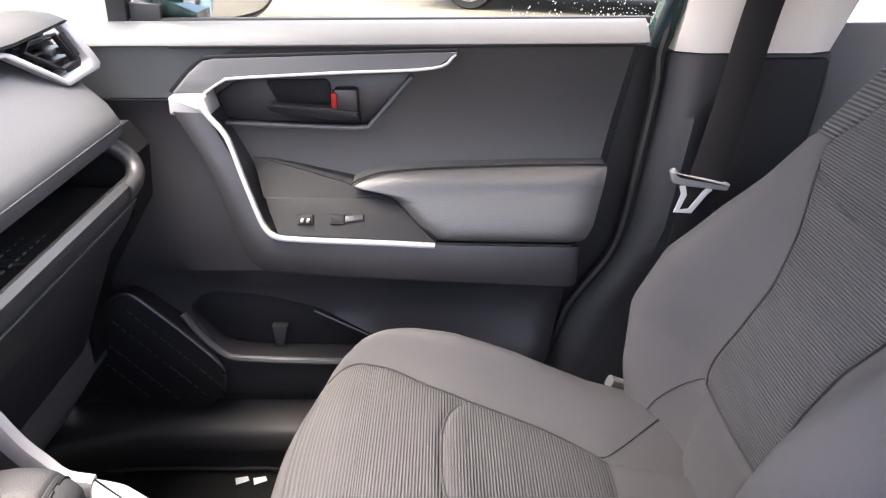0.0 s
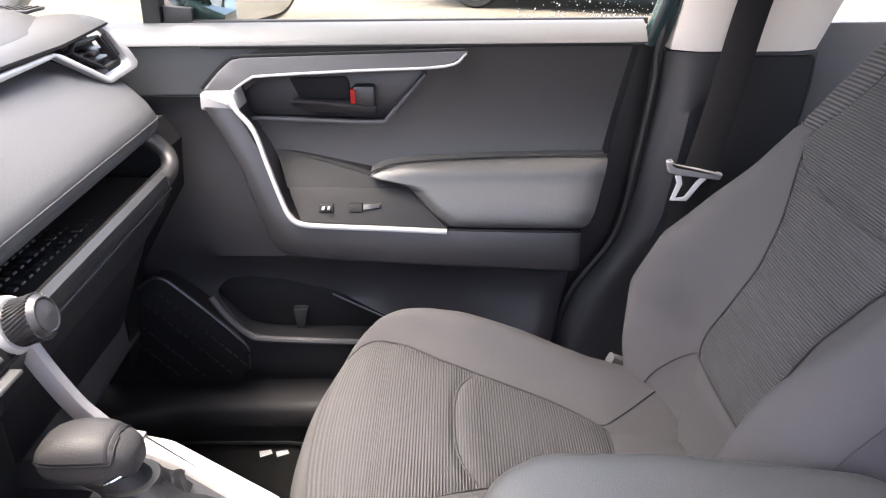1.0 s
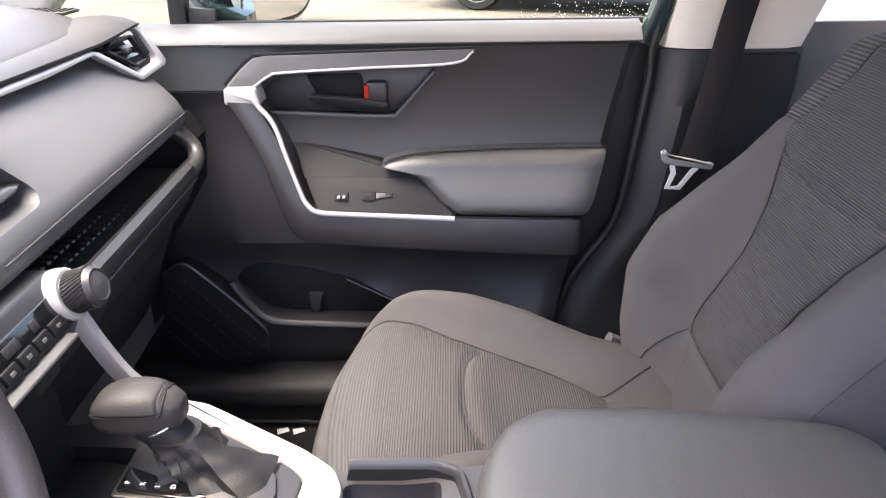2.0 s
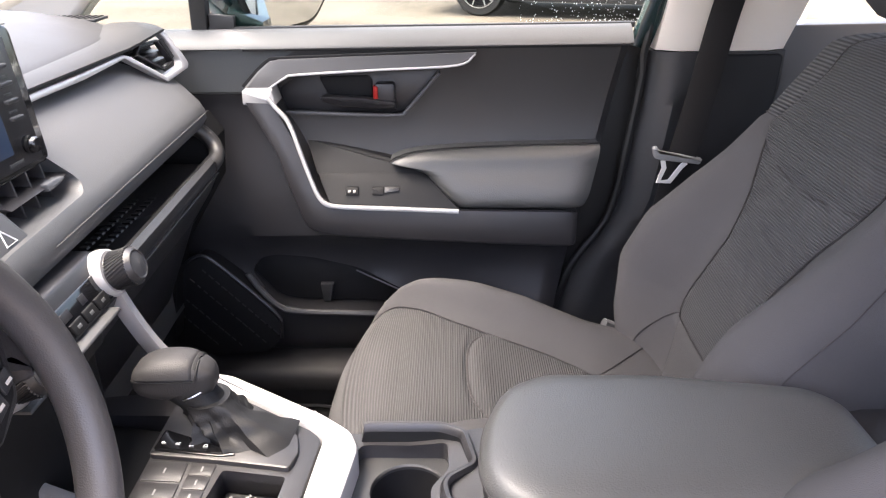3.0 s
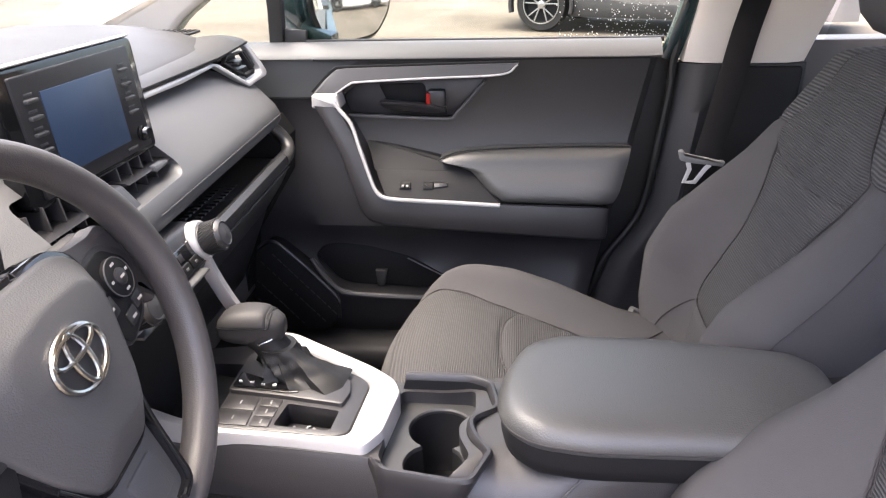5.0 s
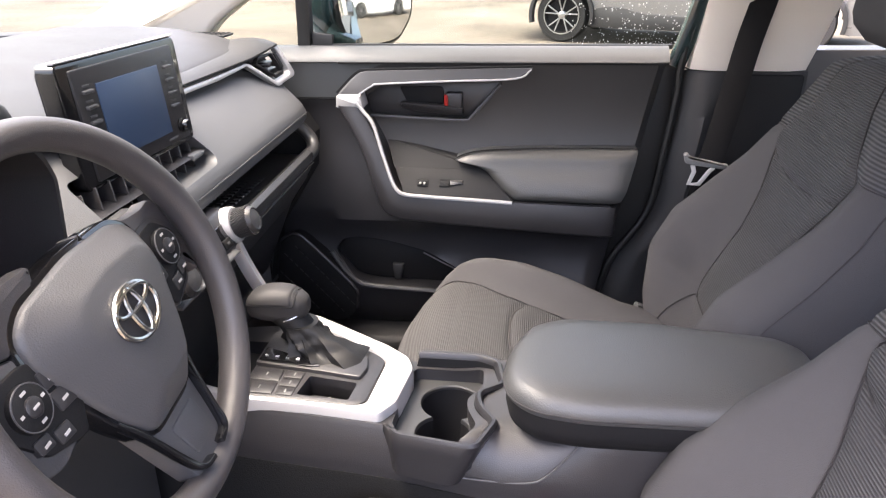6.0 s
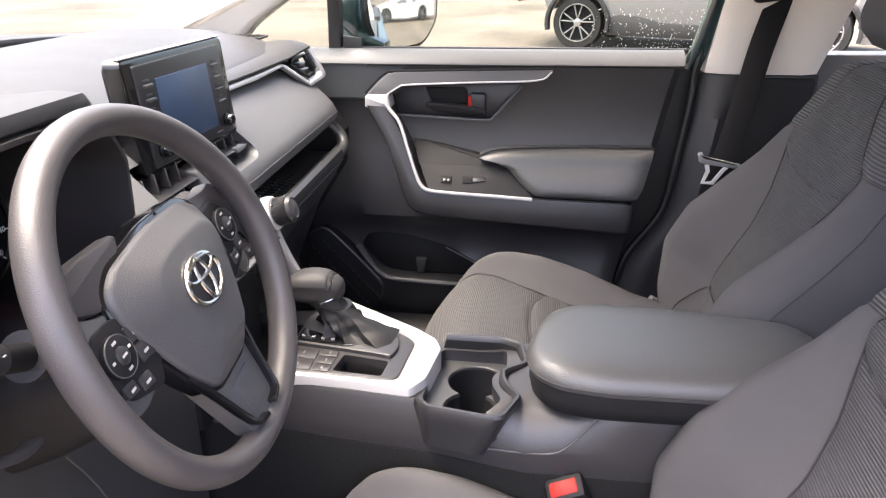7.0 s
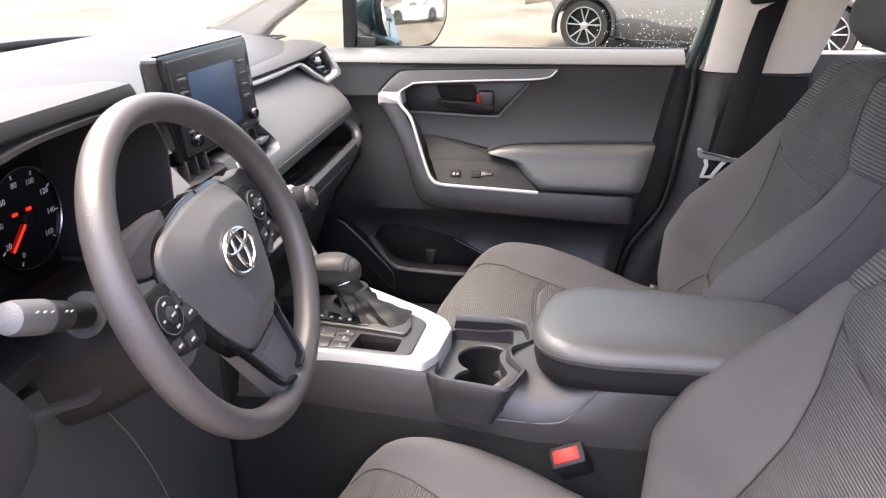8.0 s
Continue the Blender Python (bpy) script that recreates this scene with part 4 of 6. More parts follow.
# knee panel at the driver's end
part("knee_panel", loft([[Vector((x, y, z)) for y, z in ((-0.34, 0.40), (0.27, 0.40), (0.27, 0.86), (0.10, 0.875), (-0.05, 0.88), (-0.20, 0.90), (-0.34, 0.92))] for x in (-0.66, -0.475, -0.46)]), PILLARTRIM, dash)

part("dash_end", slab(rounded([(-0.42, 0.86), (-0.30, 0.86), (-0.225, 0.898), (-0.206, 0.915), (-0.203, 0.945), (-0.212, 0.970), (-0.232, 1.0), (-0.27, 1.03), (-0.42, 1.07)], 0.012), facing(-0.362), 0.25, 0.014), PLASTIC, dash, "dark rounded end of the dashboard")
part("knee_seam", sweep(curve_through([(-0.458, -0.02, 0.83), (-0.458, 0.006, 0.79), (-0.458, 0.042, 0.722), (-0.458, 0.08, 0.62), (-0.458, 0.10, 0.52)], 5), circle(0.0016, 6), up=(1, 0, 0)), SOFT, dash)

# ---- steering ----
col = thing("steering_column", "charcoal column cover with two stalks behind the wheel", "steering column")
W = Matrix.Translation((-0.318, 0.036, 0.976)) @ Matrix(((0, math.sin(radians(-22)), math.cos(radians(22))), (1, 0, 0), (0, math.cos(radians(22)), math.sin(radians(22))))).to_4x4()
# local axes of the wheel: x to the passenger, y up the rim, z towards the driver


def shroud(z, s):
    return [W @ Vector((x * s, y * s - 0.015, z)) for x, y in rounded([(-0.095, -0.072), (0.095, -0.072), (0.125, 0.01), (0.06, 0.055), (-0.06, 0.055), (-0.125, 0.01)], 0.025)]


part("column_cover", loft([shroud(-0.22, 1.10), shroud(-0.14, 1.06), shroud(-0.080, 0.95), shroud(-0.062, 0.85), shroud(-0.058, 0.6)]), DARK, col)
for A, B, end in (((-0.388, -0.085, 0.970), (-0.376, -0.198, 1.024), True), ((-0.412, 0.120, 0.985), (-0.392, 0.212, 1.003), False)):
    A, B = Vector(A), Vector(B)
    fat = 0.78 if end else 0.85
    st = part("stalk", sweep([A, A.lerp(B, 0.4), A.lerp(B, 0.6)], circle(0.012, 14), up=(1, 0, 0)), DARK, col)
    part("stalk_collar", sweep([A.lerp(B, -0.05), A.lerp(B, 0.12), A.lerp(B, 0.14)], circle(0.021 if end else 0.024, 24), up=(1, 0, 0)), PLASTIC, st)
    gp_rings = [(0.38, 0.012), (0.42, 0.0165), (0.60, 0.0175), (0.62, 0.0165), (0.64, 0.0175), (0.95, 0.0175), (0.99, 0.0155), (1.0, 0.008)]
    ax = (B - A).normalized()
    s1 = ax.cross(Vector((1, 0, 0))).normalized()
    s2 = ax.cross(s1)
    part("stalk_grip", loft([[A.lerp(B, k) + s1 * (fat * r * math.cos(q)) + s2 * (fat * r * math.sin(q)) for q in np.linspace(0, 2 * math.pi, 24, endpoint=False)] for k, r in gp_rings]), DARK if not end else PLASTIC, st)
    if end:
        # stalk end in pale grey: the daylight on it is put into the colour
        part("stalk_cap", loft([[A.lerp(B, k) + s1 * (r * math.cos(q)) + s2 * (r * math.sin(q)) for q in np.linspace(0, 2 * math.pi, 24, endpoint=False)] for k, r in ((0.66, 0.0135), (0.67, 0.0148), (0.95, 0.0140), (1.0, 0.0125), (1.02, 0.007))]), DASHPAD, st, "stalk end, paler for the light on it")
    for k in (0.50, 0.56, 0.72, 0.80, 0.88):
        c = A.lerp(B, k) + (Vector((0.0165, 0, 0.006)) if end else Vector((0.0095, 0, 0.0115)))
        part("stalk_print", block(c.x - 0.001, c.x + 0.0006, c.y - 0.0015, c.y + 0.0015, c.z - 0.0005, c.z + 0.0005, 0), TONGUEGREY, st)
part("tilt_lever", sweep(curve_through([(-0.372, -0.215, 0.944), (-0.370, -0.18, 0.934), (-0.368, -0.15, 0.922), (-0.372, -0.126, 0.917)], 5), bar(0.013, 0.007, 0.003)), PLASTIC, col, "black tilt lever")

wheel = thing("steering_wheel", "dark grey three-spoke steering wheel with a silver round emblem", "steering wheel")
W = W @ pose(0, 0, 0, 0, 0, 7)      # turned a little to the left
UPW = W.to_3x3() @ Vector((0, 0, 1))
part("rim", sweep([W @ Vector((0.1705 * math.cos(a), 0.1705 * math.sin(a), 0.006 * math.cos(2 * a))) for a in np.linspace(0, 2 * math.pi, 96, endpoint=False)], circle(0.0146, 20, 0.0170), up=UPW, closed=True), RIM, wheel)


def wplace(z0, dome=0.0):
    return lambda a, b, d: W @ Vector((a, b, z0 - d - dome * (a * a + b * b)))


HUB = rounded([(-0.090, 0.048), (-0.068, 0.062), (0.0, 0.068), (0.068, 0.062), (0.090, 0.048), (0.090, 0.020), (0.058, -0.055), (0.036, -0.090), (-0.036, -0.090), (-0.058, -0.055), (-0.090, 0.020)], 0.014)
hc0 = Vector((0, -0.002))


def hub_ring(s, z, shift=0.0):
    return [W @ Vector((p[0] * s + shift, hc0.y + (p[1] - hc0.y) * s, z)) for p in HUB]


hub = part("airbag_cover", loft([hub_ring(1.03, -0.022), hub_ring(1.045, -0.008), hub_ring(1.04, -0.003), hub_ring(1.01, 0.001), hub_ring(0.985, 0.0025, 0.001), hub_ring(0.73, 0.0160, 0.009), hub_ring(0.70, 0.0173, 0.010), hub_ring(0.675, 0.0182, 0.010), hub_ring(0.64, 0.0187, 0.0095), hub_ring(0.4, 0.0200, 0.006), hub_ring(0.15, 0.021, 0.004)]), SOFT, wheel, "smooth grey centre pad", angle=50)
part("hub_gap", slab(inset(HUB, -0.0085), wplace(-0.004), 0.020, 0.002), GLOSS, wheel)
for sx in (-1, 1):
    if sx < 0:
        grip = [(0.030, 0.084), (0.085, 0.088), (0.122, 0.086), (0.138, 0.082), (0.152, 0.056), (0.138, 0.062), (0.105, 0.045), (0.060, 0.030)]
        plate = [(0.060, 0.034), (0.105, 0.043), (0.138, 0.060), (0.154, 0.046), (0.158, 0.0), (0.148, -0.036), (0.120, -0.045), (0.070, -0.030)]
    else:
        grip = [(0.022, 0.078), (0.060, 0.067), (0.100, 0.056), (0.128, 0.052), (0.148, 0.054), (0.160, 0.044), (0.163, 0.020), (0.167, -0.030), (0.154, -0.040), (0.144, -0.014), (0.122, -0.028), (0.070, -0.020)]
        plate = [(0.070, 0.030), (0.100, 0.042), (0.130, 0.042), (0.156, 0.022), (0.158, 0.004), (0.142, -0.016), (0.130, -0.034), (0.088, -0.044), (0.066, -0.020)]
    part("side_spoke", slab([(sx * x, y) for x, y in rounded(grip, 0.007)], wplace(-0.003, 0.15), 0.018, 0.006), RIM, wheel, "padded side spoke")
    panel_s = part("switch_panel", slab([(sx * x, y) for x, y in rounded(plate, 0.008)], wplace(-0.005 if sx < 0 else -0.0015, 0.15), 0.014, 0.003), SOFT if sx < 0 else PLASTIC, wheel)
    sp = part("thumb_pad", slab([(sx * x, y) for x, y in rounded([(0.072, 0.022), (0.098, 0.036), (0.125, 0.037), (0.146, 0.018), (0.148, 0.006), (0.137, -0.010), (0.128, -0.028), (0.104, -0.036), (0.088, -0.041), (0.070, -0.014)], 0.006)], wplace(-0.0015 if sx < 0 else 0.0005, 0.15), 0.012, 0.002), DARK, wheel, "black thumb switches")
    cm = W @ Matrix.Translation((sx * 0.1175, 0.010, -0.0025 if sx < 0 else -0.0005))
    pad = part("switch_ring", turned([(0.0185, -0.003), (0.0185, 0.003), (0.0165, 0.0045), (0.0, 0.0045)], cm, 28), DARK, sp)
    part("ring_edge", sweep([cm @ Vector((0.0180 * math.cos(a), 0.0180 * math.sin(a), 0.0036)) for a in np.linspace(0, 2 * math.pi, 28, endpoint=False)], circle(0.0007, 5), up=UPW, closed=True), SOFT, pad)
    part("switch_button", turned([(0.0080, 0.003), (0.0080, 0.006), (0.0065, 0.007), (0.0, 0.007)], cm, 20), PLASTIC, pad)
    for dx, dy, w, h in ((-0.0125, 0.001, 0.0035, 0.0024), (0.0125, 0.001, 0.0035, 0.0024), (0, 0.0125, 0.0058, 0.0022), (0, -0.0125, 0.0058, 0.0022), (0, 0.0, 0.0070, 0.0020)):
        part("switch_print", block(-w / 2, w / 2, -h / 2, h / 2, 0, 0.0004, 0), PRINT, pad).matrix_basis = cm @ Matrix.Translation((dx, dy, 0.0046 if (dx or dy) else 0.0072))
    for k, (x0, x1, y0, y1) in enumerate(((0.076, 0.096, 0.006, 0.021), (0.078, 0.097, -0.014, 0.003), (0.118, 0.134, -0.024, -0.012), (0.098, 0.115, -0.031, -0.018))):
        key = part("key", slab([(sx * x, y) for x, y in rounded([(x0, y0), (x1, y0 + 0.002), (x1, y1 + 0.002), (x0, y1)], 0.002)], wplace(0.0 if sx < 0 else 0.002, 0.15), 0.006, 0.001), PLASTIC, sp)
        part("key_print", block(-0.0035, 0.0035, -0.0012, 0.0012, 0, 0.0004, 0), PRINT, key).matrix_basis = W @ Matrix.Translation((sx * (x0 + x1) / 2, (y0 + y1) / 2, -0.0012 if sx < 0 else 0.0008))
    part("spoke_edge", sweep(curve_through([W @ Vector(p) for p in ((sx * 0.062, -0.058, -0.008), (sx * 0.048, -0.090, -0.004), (sx * 0.036, -0.130, 0.002), (sx * 0.028, -0.148, 0.006), (sx * 0.010, -0.153, 0.006))], 4), bar(0.005, 0.010, 0.0015), up=UPW), GLOSS, wheel)
part("lower_spoke", slab(rounded([(-0.050, -0.070), (0.050, -0.070), (0.040, -0.120), (0.032, -0.158), (-0.032, -0.158), (-0.040, -0.120)], 0.008), lambda a, b, d: W @ Vector((a, b, -0.010 - 0.14 * (b + 0.070) - d)), 0.022, 0.004), SOFT, wheel)
part("spoke_inlay", slab(rounded([(-0.020, -0.106), (0.026, -0.106), (0.022, -0.142), (-0.016, -0.142)], 0.006), lambda a, b, d: W @ Vector((a, b, -0.008 - 0.14 * (b + 0.070) - d)), 0.01, 0.002), SOFT, wheel)
em = W @ Matrix.Translation((0.004, 0.003, 0.0225))
emb = part("emblem", sweep([em @ Vector((0.031 * math.cos(a), 0.0225 * math.sin(a), 0)) for a in np.linspace(0, 2 * math.pi, 48, endpoint=False)], circle(0.0025, 8), up=UPW, closed=True), CHROME, wheel, "chrome oval emblem")
for rx, ry, cy in ((0.0095, 0.0205, 0.0), (0.026, 0.0085, 0.0105)):
    part("emblem_ring", sweep([em @ Vector((rx * math.cos(a), cy + ry * math.sin(a), 0.001)) for a in np.linspace(0, 2 * math.pi, 40, endpoint=False)], circle(0.0022, 8), up=W.to_3x3() @ Vector((0, 0, 1)), closed=True), CHROME, emb)
part("emblem_back", turned([(0.0, -0.004), (0.031, -0.004), (0.030, -0.0015), (0.0, -0.001)], em @ Matrix.Diagonal((0.98, 0.70, 1, 1)), 40), PLASTIC, emb)



# ---- centre console ----
con = thing("center_console", "dark centre console with silver frame, shifter and cup holders", "centre console")
TOP = 0.715


def flat(z0, sx=0.0):
    return lambda a, b, d: Vector((a, b, z0 + sx * (a + 0.2) - d))


# body: sections across, from the dash to the rear
def body_ring(x):
    l = lerp([(-0.62, 0.30), (-0.40, 0.318), (-0.15, 0.293), (0.0, 0.262), (0.12, 0.262), (0.6, 0.27)], x)
    r = lerp([(-0.62, 0.56), (-0.33, 0.555), (-0.25, 0.515), (-0.15, 0.452), (0.0, 0.445), (0.6, 0.45)], x)
    zt = lerp([(-0.62, 0.66), (-0.36, 0.69), (-0.34, 0.70), (-0.06, 0.70), (0.0, 0.712), (0.06, 0.720), (0.10, 0.735), (0.6, 0.735)], x)
    lo = 0.650 + 0.010 * smooth((x + 0.1) / 0.2)
    w = smooth((x + 0.05) / 0.05) * (1 - smooth((x - 0.08) / 0.06))      # flare behind the cup holder
    return [Vector((x, y, z)) for y, z in ((l - 0.010, 0.33), (l - 0.014, 0.50), (l - 0.014, lo - 0.012), (l - 0.013, lo), (l - 0.012, lo + 0.006), (l - 0.010 + 0.007 * w, zt - 0.03 - 0.004 * w), (l - 0.004 + 0.014 * w, zt - 0.006 - 0.015 * w), (l - 0.002 + 0.030 * w, zt - 0.003 - 0.006 * w), (l + 0.055 * w, zt), (r, zt), (r + 0.008, zt - 0.008), (r + 0.03, 0.60), (r + 0.03, 0.33))]


cbody = part("console_body", loft([body_ring(x) for x in np.linspace(-0.62, 0.60, 50)]), PLASTIC, con)
cut(cbody, slab(rounded([(-0.48, 0.345), (-0.362, 0.33), (-0.362, 0.50), (-0.48, 0.52)], 0.02), flat(0.8), 0.17, 0.0005))
cut(cbody, slab(rounded([(-0.140, 0.295), (-0.125, 0.279), (-0.05, 0.268), (-0.030, 0.297), (-0.045, 0.335), (-0.048, 0.36), (-0.028, 0.384), (-0.03, 0.43), (-0.13, 0.432)], 0.010), flat(0.8), 0.225, 0.0005))
part("console_skirt", loft([[Vector((x, body_ring(x)[2].y - o, z)) for o, z in ((0.001, 0.34), (0.0028, 0.345), (0.0028, 0.624), (0.001, 0.628), (-0.006, 0.628), (-0.006, 0.34))] for x in np.linspace(-0.60, 0.55, 30)]), CARPET, con, "dark felt lower side")
# seam in lighter plastic: its edge highlight is put into the colour
part("body_seam", sweep(curve_through([(-0.125, 0.272, 0.652), (-0.10, 0.268, 0.652), (-0.03, 0.254, 0.656), (0.035, 0.249, 0.660), (0.06, 0.249, 0.674), (0.085, 0.251, 0.705), (0.108, 0.257, 0.735)], 5), circle(0.0013, 6)), SOFT, con)

OUT = rounded([(-0.50, 0.37), (-0.455, 0.343), (-0.404, 0.324), (-0.346, 0.310), (-0.25, 0.306), (-0.155, 0.296), (-0.138, 0.325), (-0.128, 0.41), (-0.140, 0.440), (-0.175, 0.470), (-0.305, 0.552), (-0.345, 0.562), (-0.330, 0.530), (-0.285, 0.510), (-0.185, 0.446), (-0.170, 0.430), (-0.178, 0.318), (-0.196, 0.313), (-0.34, 0.322), (-0.40, 0.338), (-0.45, 0.358), (-0.49, 0.386)], 0.008, 3)
part("silver_frame", slab(OUT, flat(TOP), 0.034, 0.005), SILVER, con, "satin silver console frame")
part("silver_rail", sweep(curve_through([(-0.338, 0.553, 0.709), (-0.366, 0.553, 0.716), (-0.385, 0.553, 0.737), (-0.399, 0.551, 0.758), (-0.414, 0.549, 0.790), (-0.427, 0.546, 0.826), (-0.435, 0.540, 0.862)], 5), bar(0.021, 0.014, 0.004), up=(0, 1, 0)), SILVER, con, "satin silver rail up to the dashboard")
PANEL = rounded([(-0.356, 0.324), (-0.196, 0.315), (-0.180, 0.322), (-0.172, 0.428), (-0.187, 0.444), (-0.285, 0.507), (-0.356, 0.512)], 0.008)
pan = part("gear_panel", slab(PANEL, flat(TOP - 0.003), 0.05, 0.002), PLASTIC, con)
TRAY = rounded([(-0.276, 0.331), (-0.203, 0.325), (-0.200, 0.366), (-0.270, 0.377)], 0.005)
for solid in (pan, cbody):
    cut(solid, slab(TRAY, flat(0.75), 0.068, 0.0005))
tray_mat = part("tray_mat", slab(inset(TRAY, 0.003), flat(0.684), 0.002, 0.0005), DASHTOP, con, "grey patterned rubber tray mat")
for (a0, b0), (a1, b1) in (((-0.265, 0.337), (-0.240, 0.368)), ((-0.24, 0.336), (-0.262, 0.366)), ((-0.236, 0.335), (-0.212, 0.362)), ((-0.21, 0.335), (-0.236, 0.364))):
    part("mat_rib", sweep([(a0, b0, 0.6845), (a1, b1, 0.6845)], bar(0.0034, 0.0026, 0.0006)), TONGUEGREY, tray_mat)
for out in ([(-0.353, 0.329), (-0.309, 0.327), (-0.309, 0.355), (-0.353, 0.358)], [(-0.353, 0.361), (-0.309, 0.358), (-0.310, 0.388), (-0.353, 0.391)],
            [(-0.305, 0.327), (-0.281, 0.326), (-0.280, 0.344), (-0.305, 0.346)], [(-0.305, 0.348), (-0.280, 0.346), (-0.279, 0.365), (-0.305, 0.367)], [(-0.305, 0.369), (-0.279, 0.367), (-0.278, 0.384), (-0.305, 0.387)]):
    kb = part("console_key", slab(rounded(out, 0.002), flat(TOP - 0.0015), 0.02, 0.0008), PLASTIC, pan)
    cx, cyy = sum(p[0] for p in out) / 4, sum(p[1] for p in out) / 4
    part("key_print", block(cx - 0.0008, cx + 0.0012, cyy - 0.004, cyy + 0.004, TOP - 0.002, TOP - 0.0011, 0), TONGUEGREY, kb)
BF = rounded([(-0.356, 0.396), (-0.270, 0.385), (-0.198, 0.373), (-0.192, 0.40), (-0.198, 0.428), (-0.300, 0.497), (-0.356, 0.485)], 0.006)
frame_b = part("boot_frame", slab(BF, flat(TOP + 0.003), 0.02, 0.002), PLASTIC, pan)
gp = part("gate_plate", slab(rounded([(-0.352, 0.401), (-0.275, 0.390), (-0.258, 0.393), (-0.290, 0.410), (-0.350, 0.436)], 0.004), flat(TOP + 0.0055), 0.006, 0.001), GLOSS, pan, "gloss black gear gate with letters")
for k, ch in enumerate("PRND"):
    lettering("gate_letter", ch, 0.0075, pose(-0.343 + 0.016 * k, 0.4115 - 0.002 * k, TOP + 0.0062, 0, 0, 90), WHITE, gp)
# pleated boot
def wave(x):
    """A pointed wave between -1 and 1."""
    x = (x / (2 * math.pi)) % 1.0
    return 4 * abs(x - 0.5) - 1


bc, tc = Vector((-0.275, 0.432)), Vector((-0.298, 0.439))
foot = [Vector(p) for p in ((-0.346, 0.446), (-0.315, 0.430), (-0.285, 0.410), (-0.262, 0.396), (-0.230, 0.384), (-0.204, 0.379), (-0.198, 0.40), (-0.203, 0.424), (-0.250, 0.457), (-0.298, 0.490), (-0.346, 0.478))]
rings = []
for k in range(17):
    t = k / 16
    ring = []
    for i in range(64):
        a = 2 * math.pi * i / 64
        dirn = Vector((math.cos(a), math.sin(a)))
        # reach of the foot in this direction
        reach = min((((p - bc).length) / max(0.05, (p - bc).normalized().dot(dirn)) for p in foot if (p - bc).normalized().dot(dirn) > 0.9), default=0.05)
        reach = min(reach, 0.078)
        s_t = (1 - t) ** 1.9
        fold = 0.0082 * wave(4 * a + 2.2 * t + 0.6) * min(1, 5 * t) * (1 - t) ** 0.6 + 0.0028 * wave(7 * t * 2.4 + 2 * math.sin(a * 2)) * min(1, 5 * t) * (1 - t)
        rad = reach * s_t + 0.0255 * (1 - s_t) + fold
        c = bc.lerp(tc, t ** 0.8)
        ring.append(Vector((c.x + dirn.x * rad, c.y + dirn.y * rad, TOP + 0.003 + 0.046 * t ** 0.9 + 0.35 * fold)))
    rings.append(ring)
lever = part("gear_lever", loft(rings), BOOT, con, "black pleated leatherette boot")
part("lever_collar", loft([[Vector((x + r * math.cos(a), 0.439 + 0.95 * r * math.sin(a), z + 0.30 * r * math.cos(a))) for a in np.linspace(0, 2 * math.pi, 24, endpoint=False)] for x, z, r in ((-0.293, 0.742, 0.0265), (-0.300, 0.754, 0.0235), (-0.307, 0.764, 0.0225), (-0.318, 0.777, 0.0255), (-0.322, 0.784, 0.025))]), BOOT, lever)
KX0, KX1 = -0.374, -0.284
SHAPE = [(0.0, 0.010, 0.797, 0.782), (0.03, 0.0165, 0.802, 0.776), (0.10, 0.022, 0.808, 0.772), (0.25, 0.0255, 0.8135, 0.769), (0.42, 0.0265, 0.8165, 0.768), (0.60, 0.026, 0.817, 0.768), (0.76, 0.0235, 0.8145, 0.770), (0.88, 0.0205, 0.810, 0.772), (0.96, 0.016, 0.8045, 0.775), (1.0, 0.010, 0.799, 0.781)]


def knob_at(u, a, out=0.0):
    """A point of the gear knob's skin: u runs back along it, a round it from the passenger's side."""
    w, zt, zb = (lerp([(q[0], q[k]) for q in SHAPE], u) for k in (1, 2, 3))
    zc = 0.7925
    c, s = math.cos(a), math.sin(a)
    h = (zt - zc) if s > 0 else (zc - zb)
    return Vector((KX0 + (KX1 - KX0) * u, 0.440 + (w + out) * math.copysign(abs(c) ** 0.66, c), zc + (h + out) * math.copysign(abs(s) ** (0.85 if s > 0 else 0.6), s)))


knob = part("gear_knob", loft([[knob_at(u, a) for a in np.linspace(0, 2 * math.pi, 32, endpoint=False)] for u in (0, 0.015, 0.03, 0.06, 0.10, 0.17, 0.25, 0.33, 0.42, 0.51, 0.60, 0.68, 0.76, 0.82, 0.88, 0.92, 0.96, 0.985, 1.0)]), KNOB, lever, "dark leatherette gear knob", angle=60)
for side in (0, 1):
    turn = lambda g: math.pi - g if side else g
    part("knob_seam", sweep(curve_through([knob_at(u, turn(0.12 + 0.05 * math.sin(3 * u)), 0.0003) for u in np.linspace(0.03, 0.80, 14)] + [knob_at(0.83, turn(0.35), 0.0003), knob_at(0.84, turn(0.7), 0.0003), knob_at(0.84, turn(1.1), 0.0003), knob_at(0.84, turn(1.5), 0.0003)], 3), circle(0.0012, 6)), DARK, knob)
cap_r = [[knob_at(u, a, o) for a in np.linspace(0.30, math.pi - 0.30, 20)] for u, o in ((0.05, -0.0005), (0.07, 0.0012), (0.15, 0.0018), (0.27, 0.002), (0.40, 0.002), (0.54, 0.002), (0.66, 0.002), (0.74, 0.0016), (0.775, 0.001), (0.79, -0.001))]
part("knob_cap", loft(cap_r, closed=False), KNOB, knob, "smooth leatherette cap", angle=60)
part("knob_button", loft([[knob_at(u, a, o) for a in np.linspace(0.9, math.pi - 0.9, 10)] for u, o in ((0.795, -0.001), (0.80, 0.001), (0.83, 0.001), (0.835, -0.001))], closed=False), DARK, knob, "black recessed button")
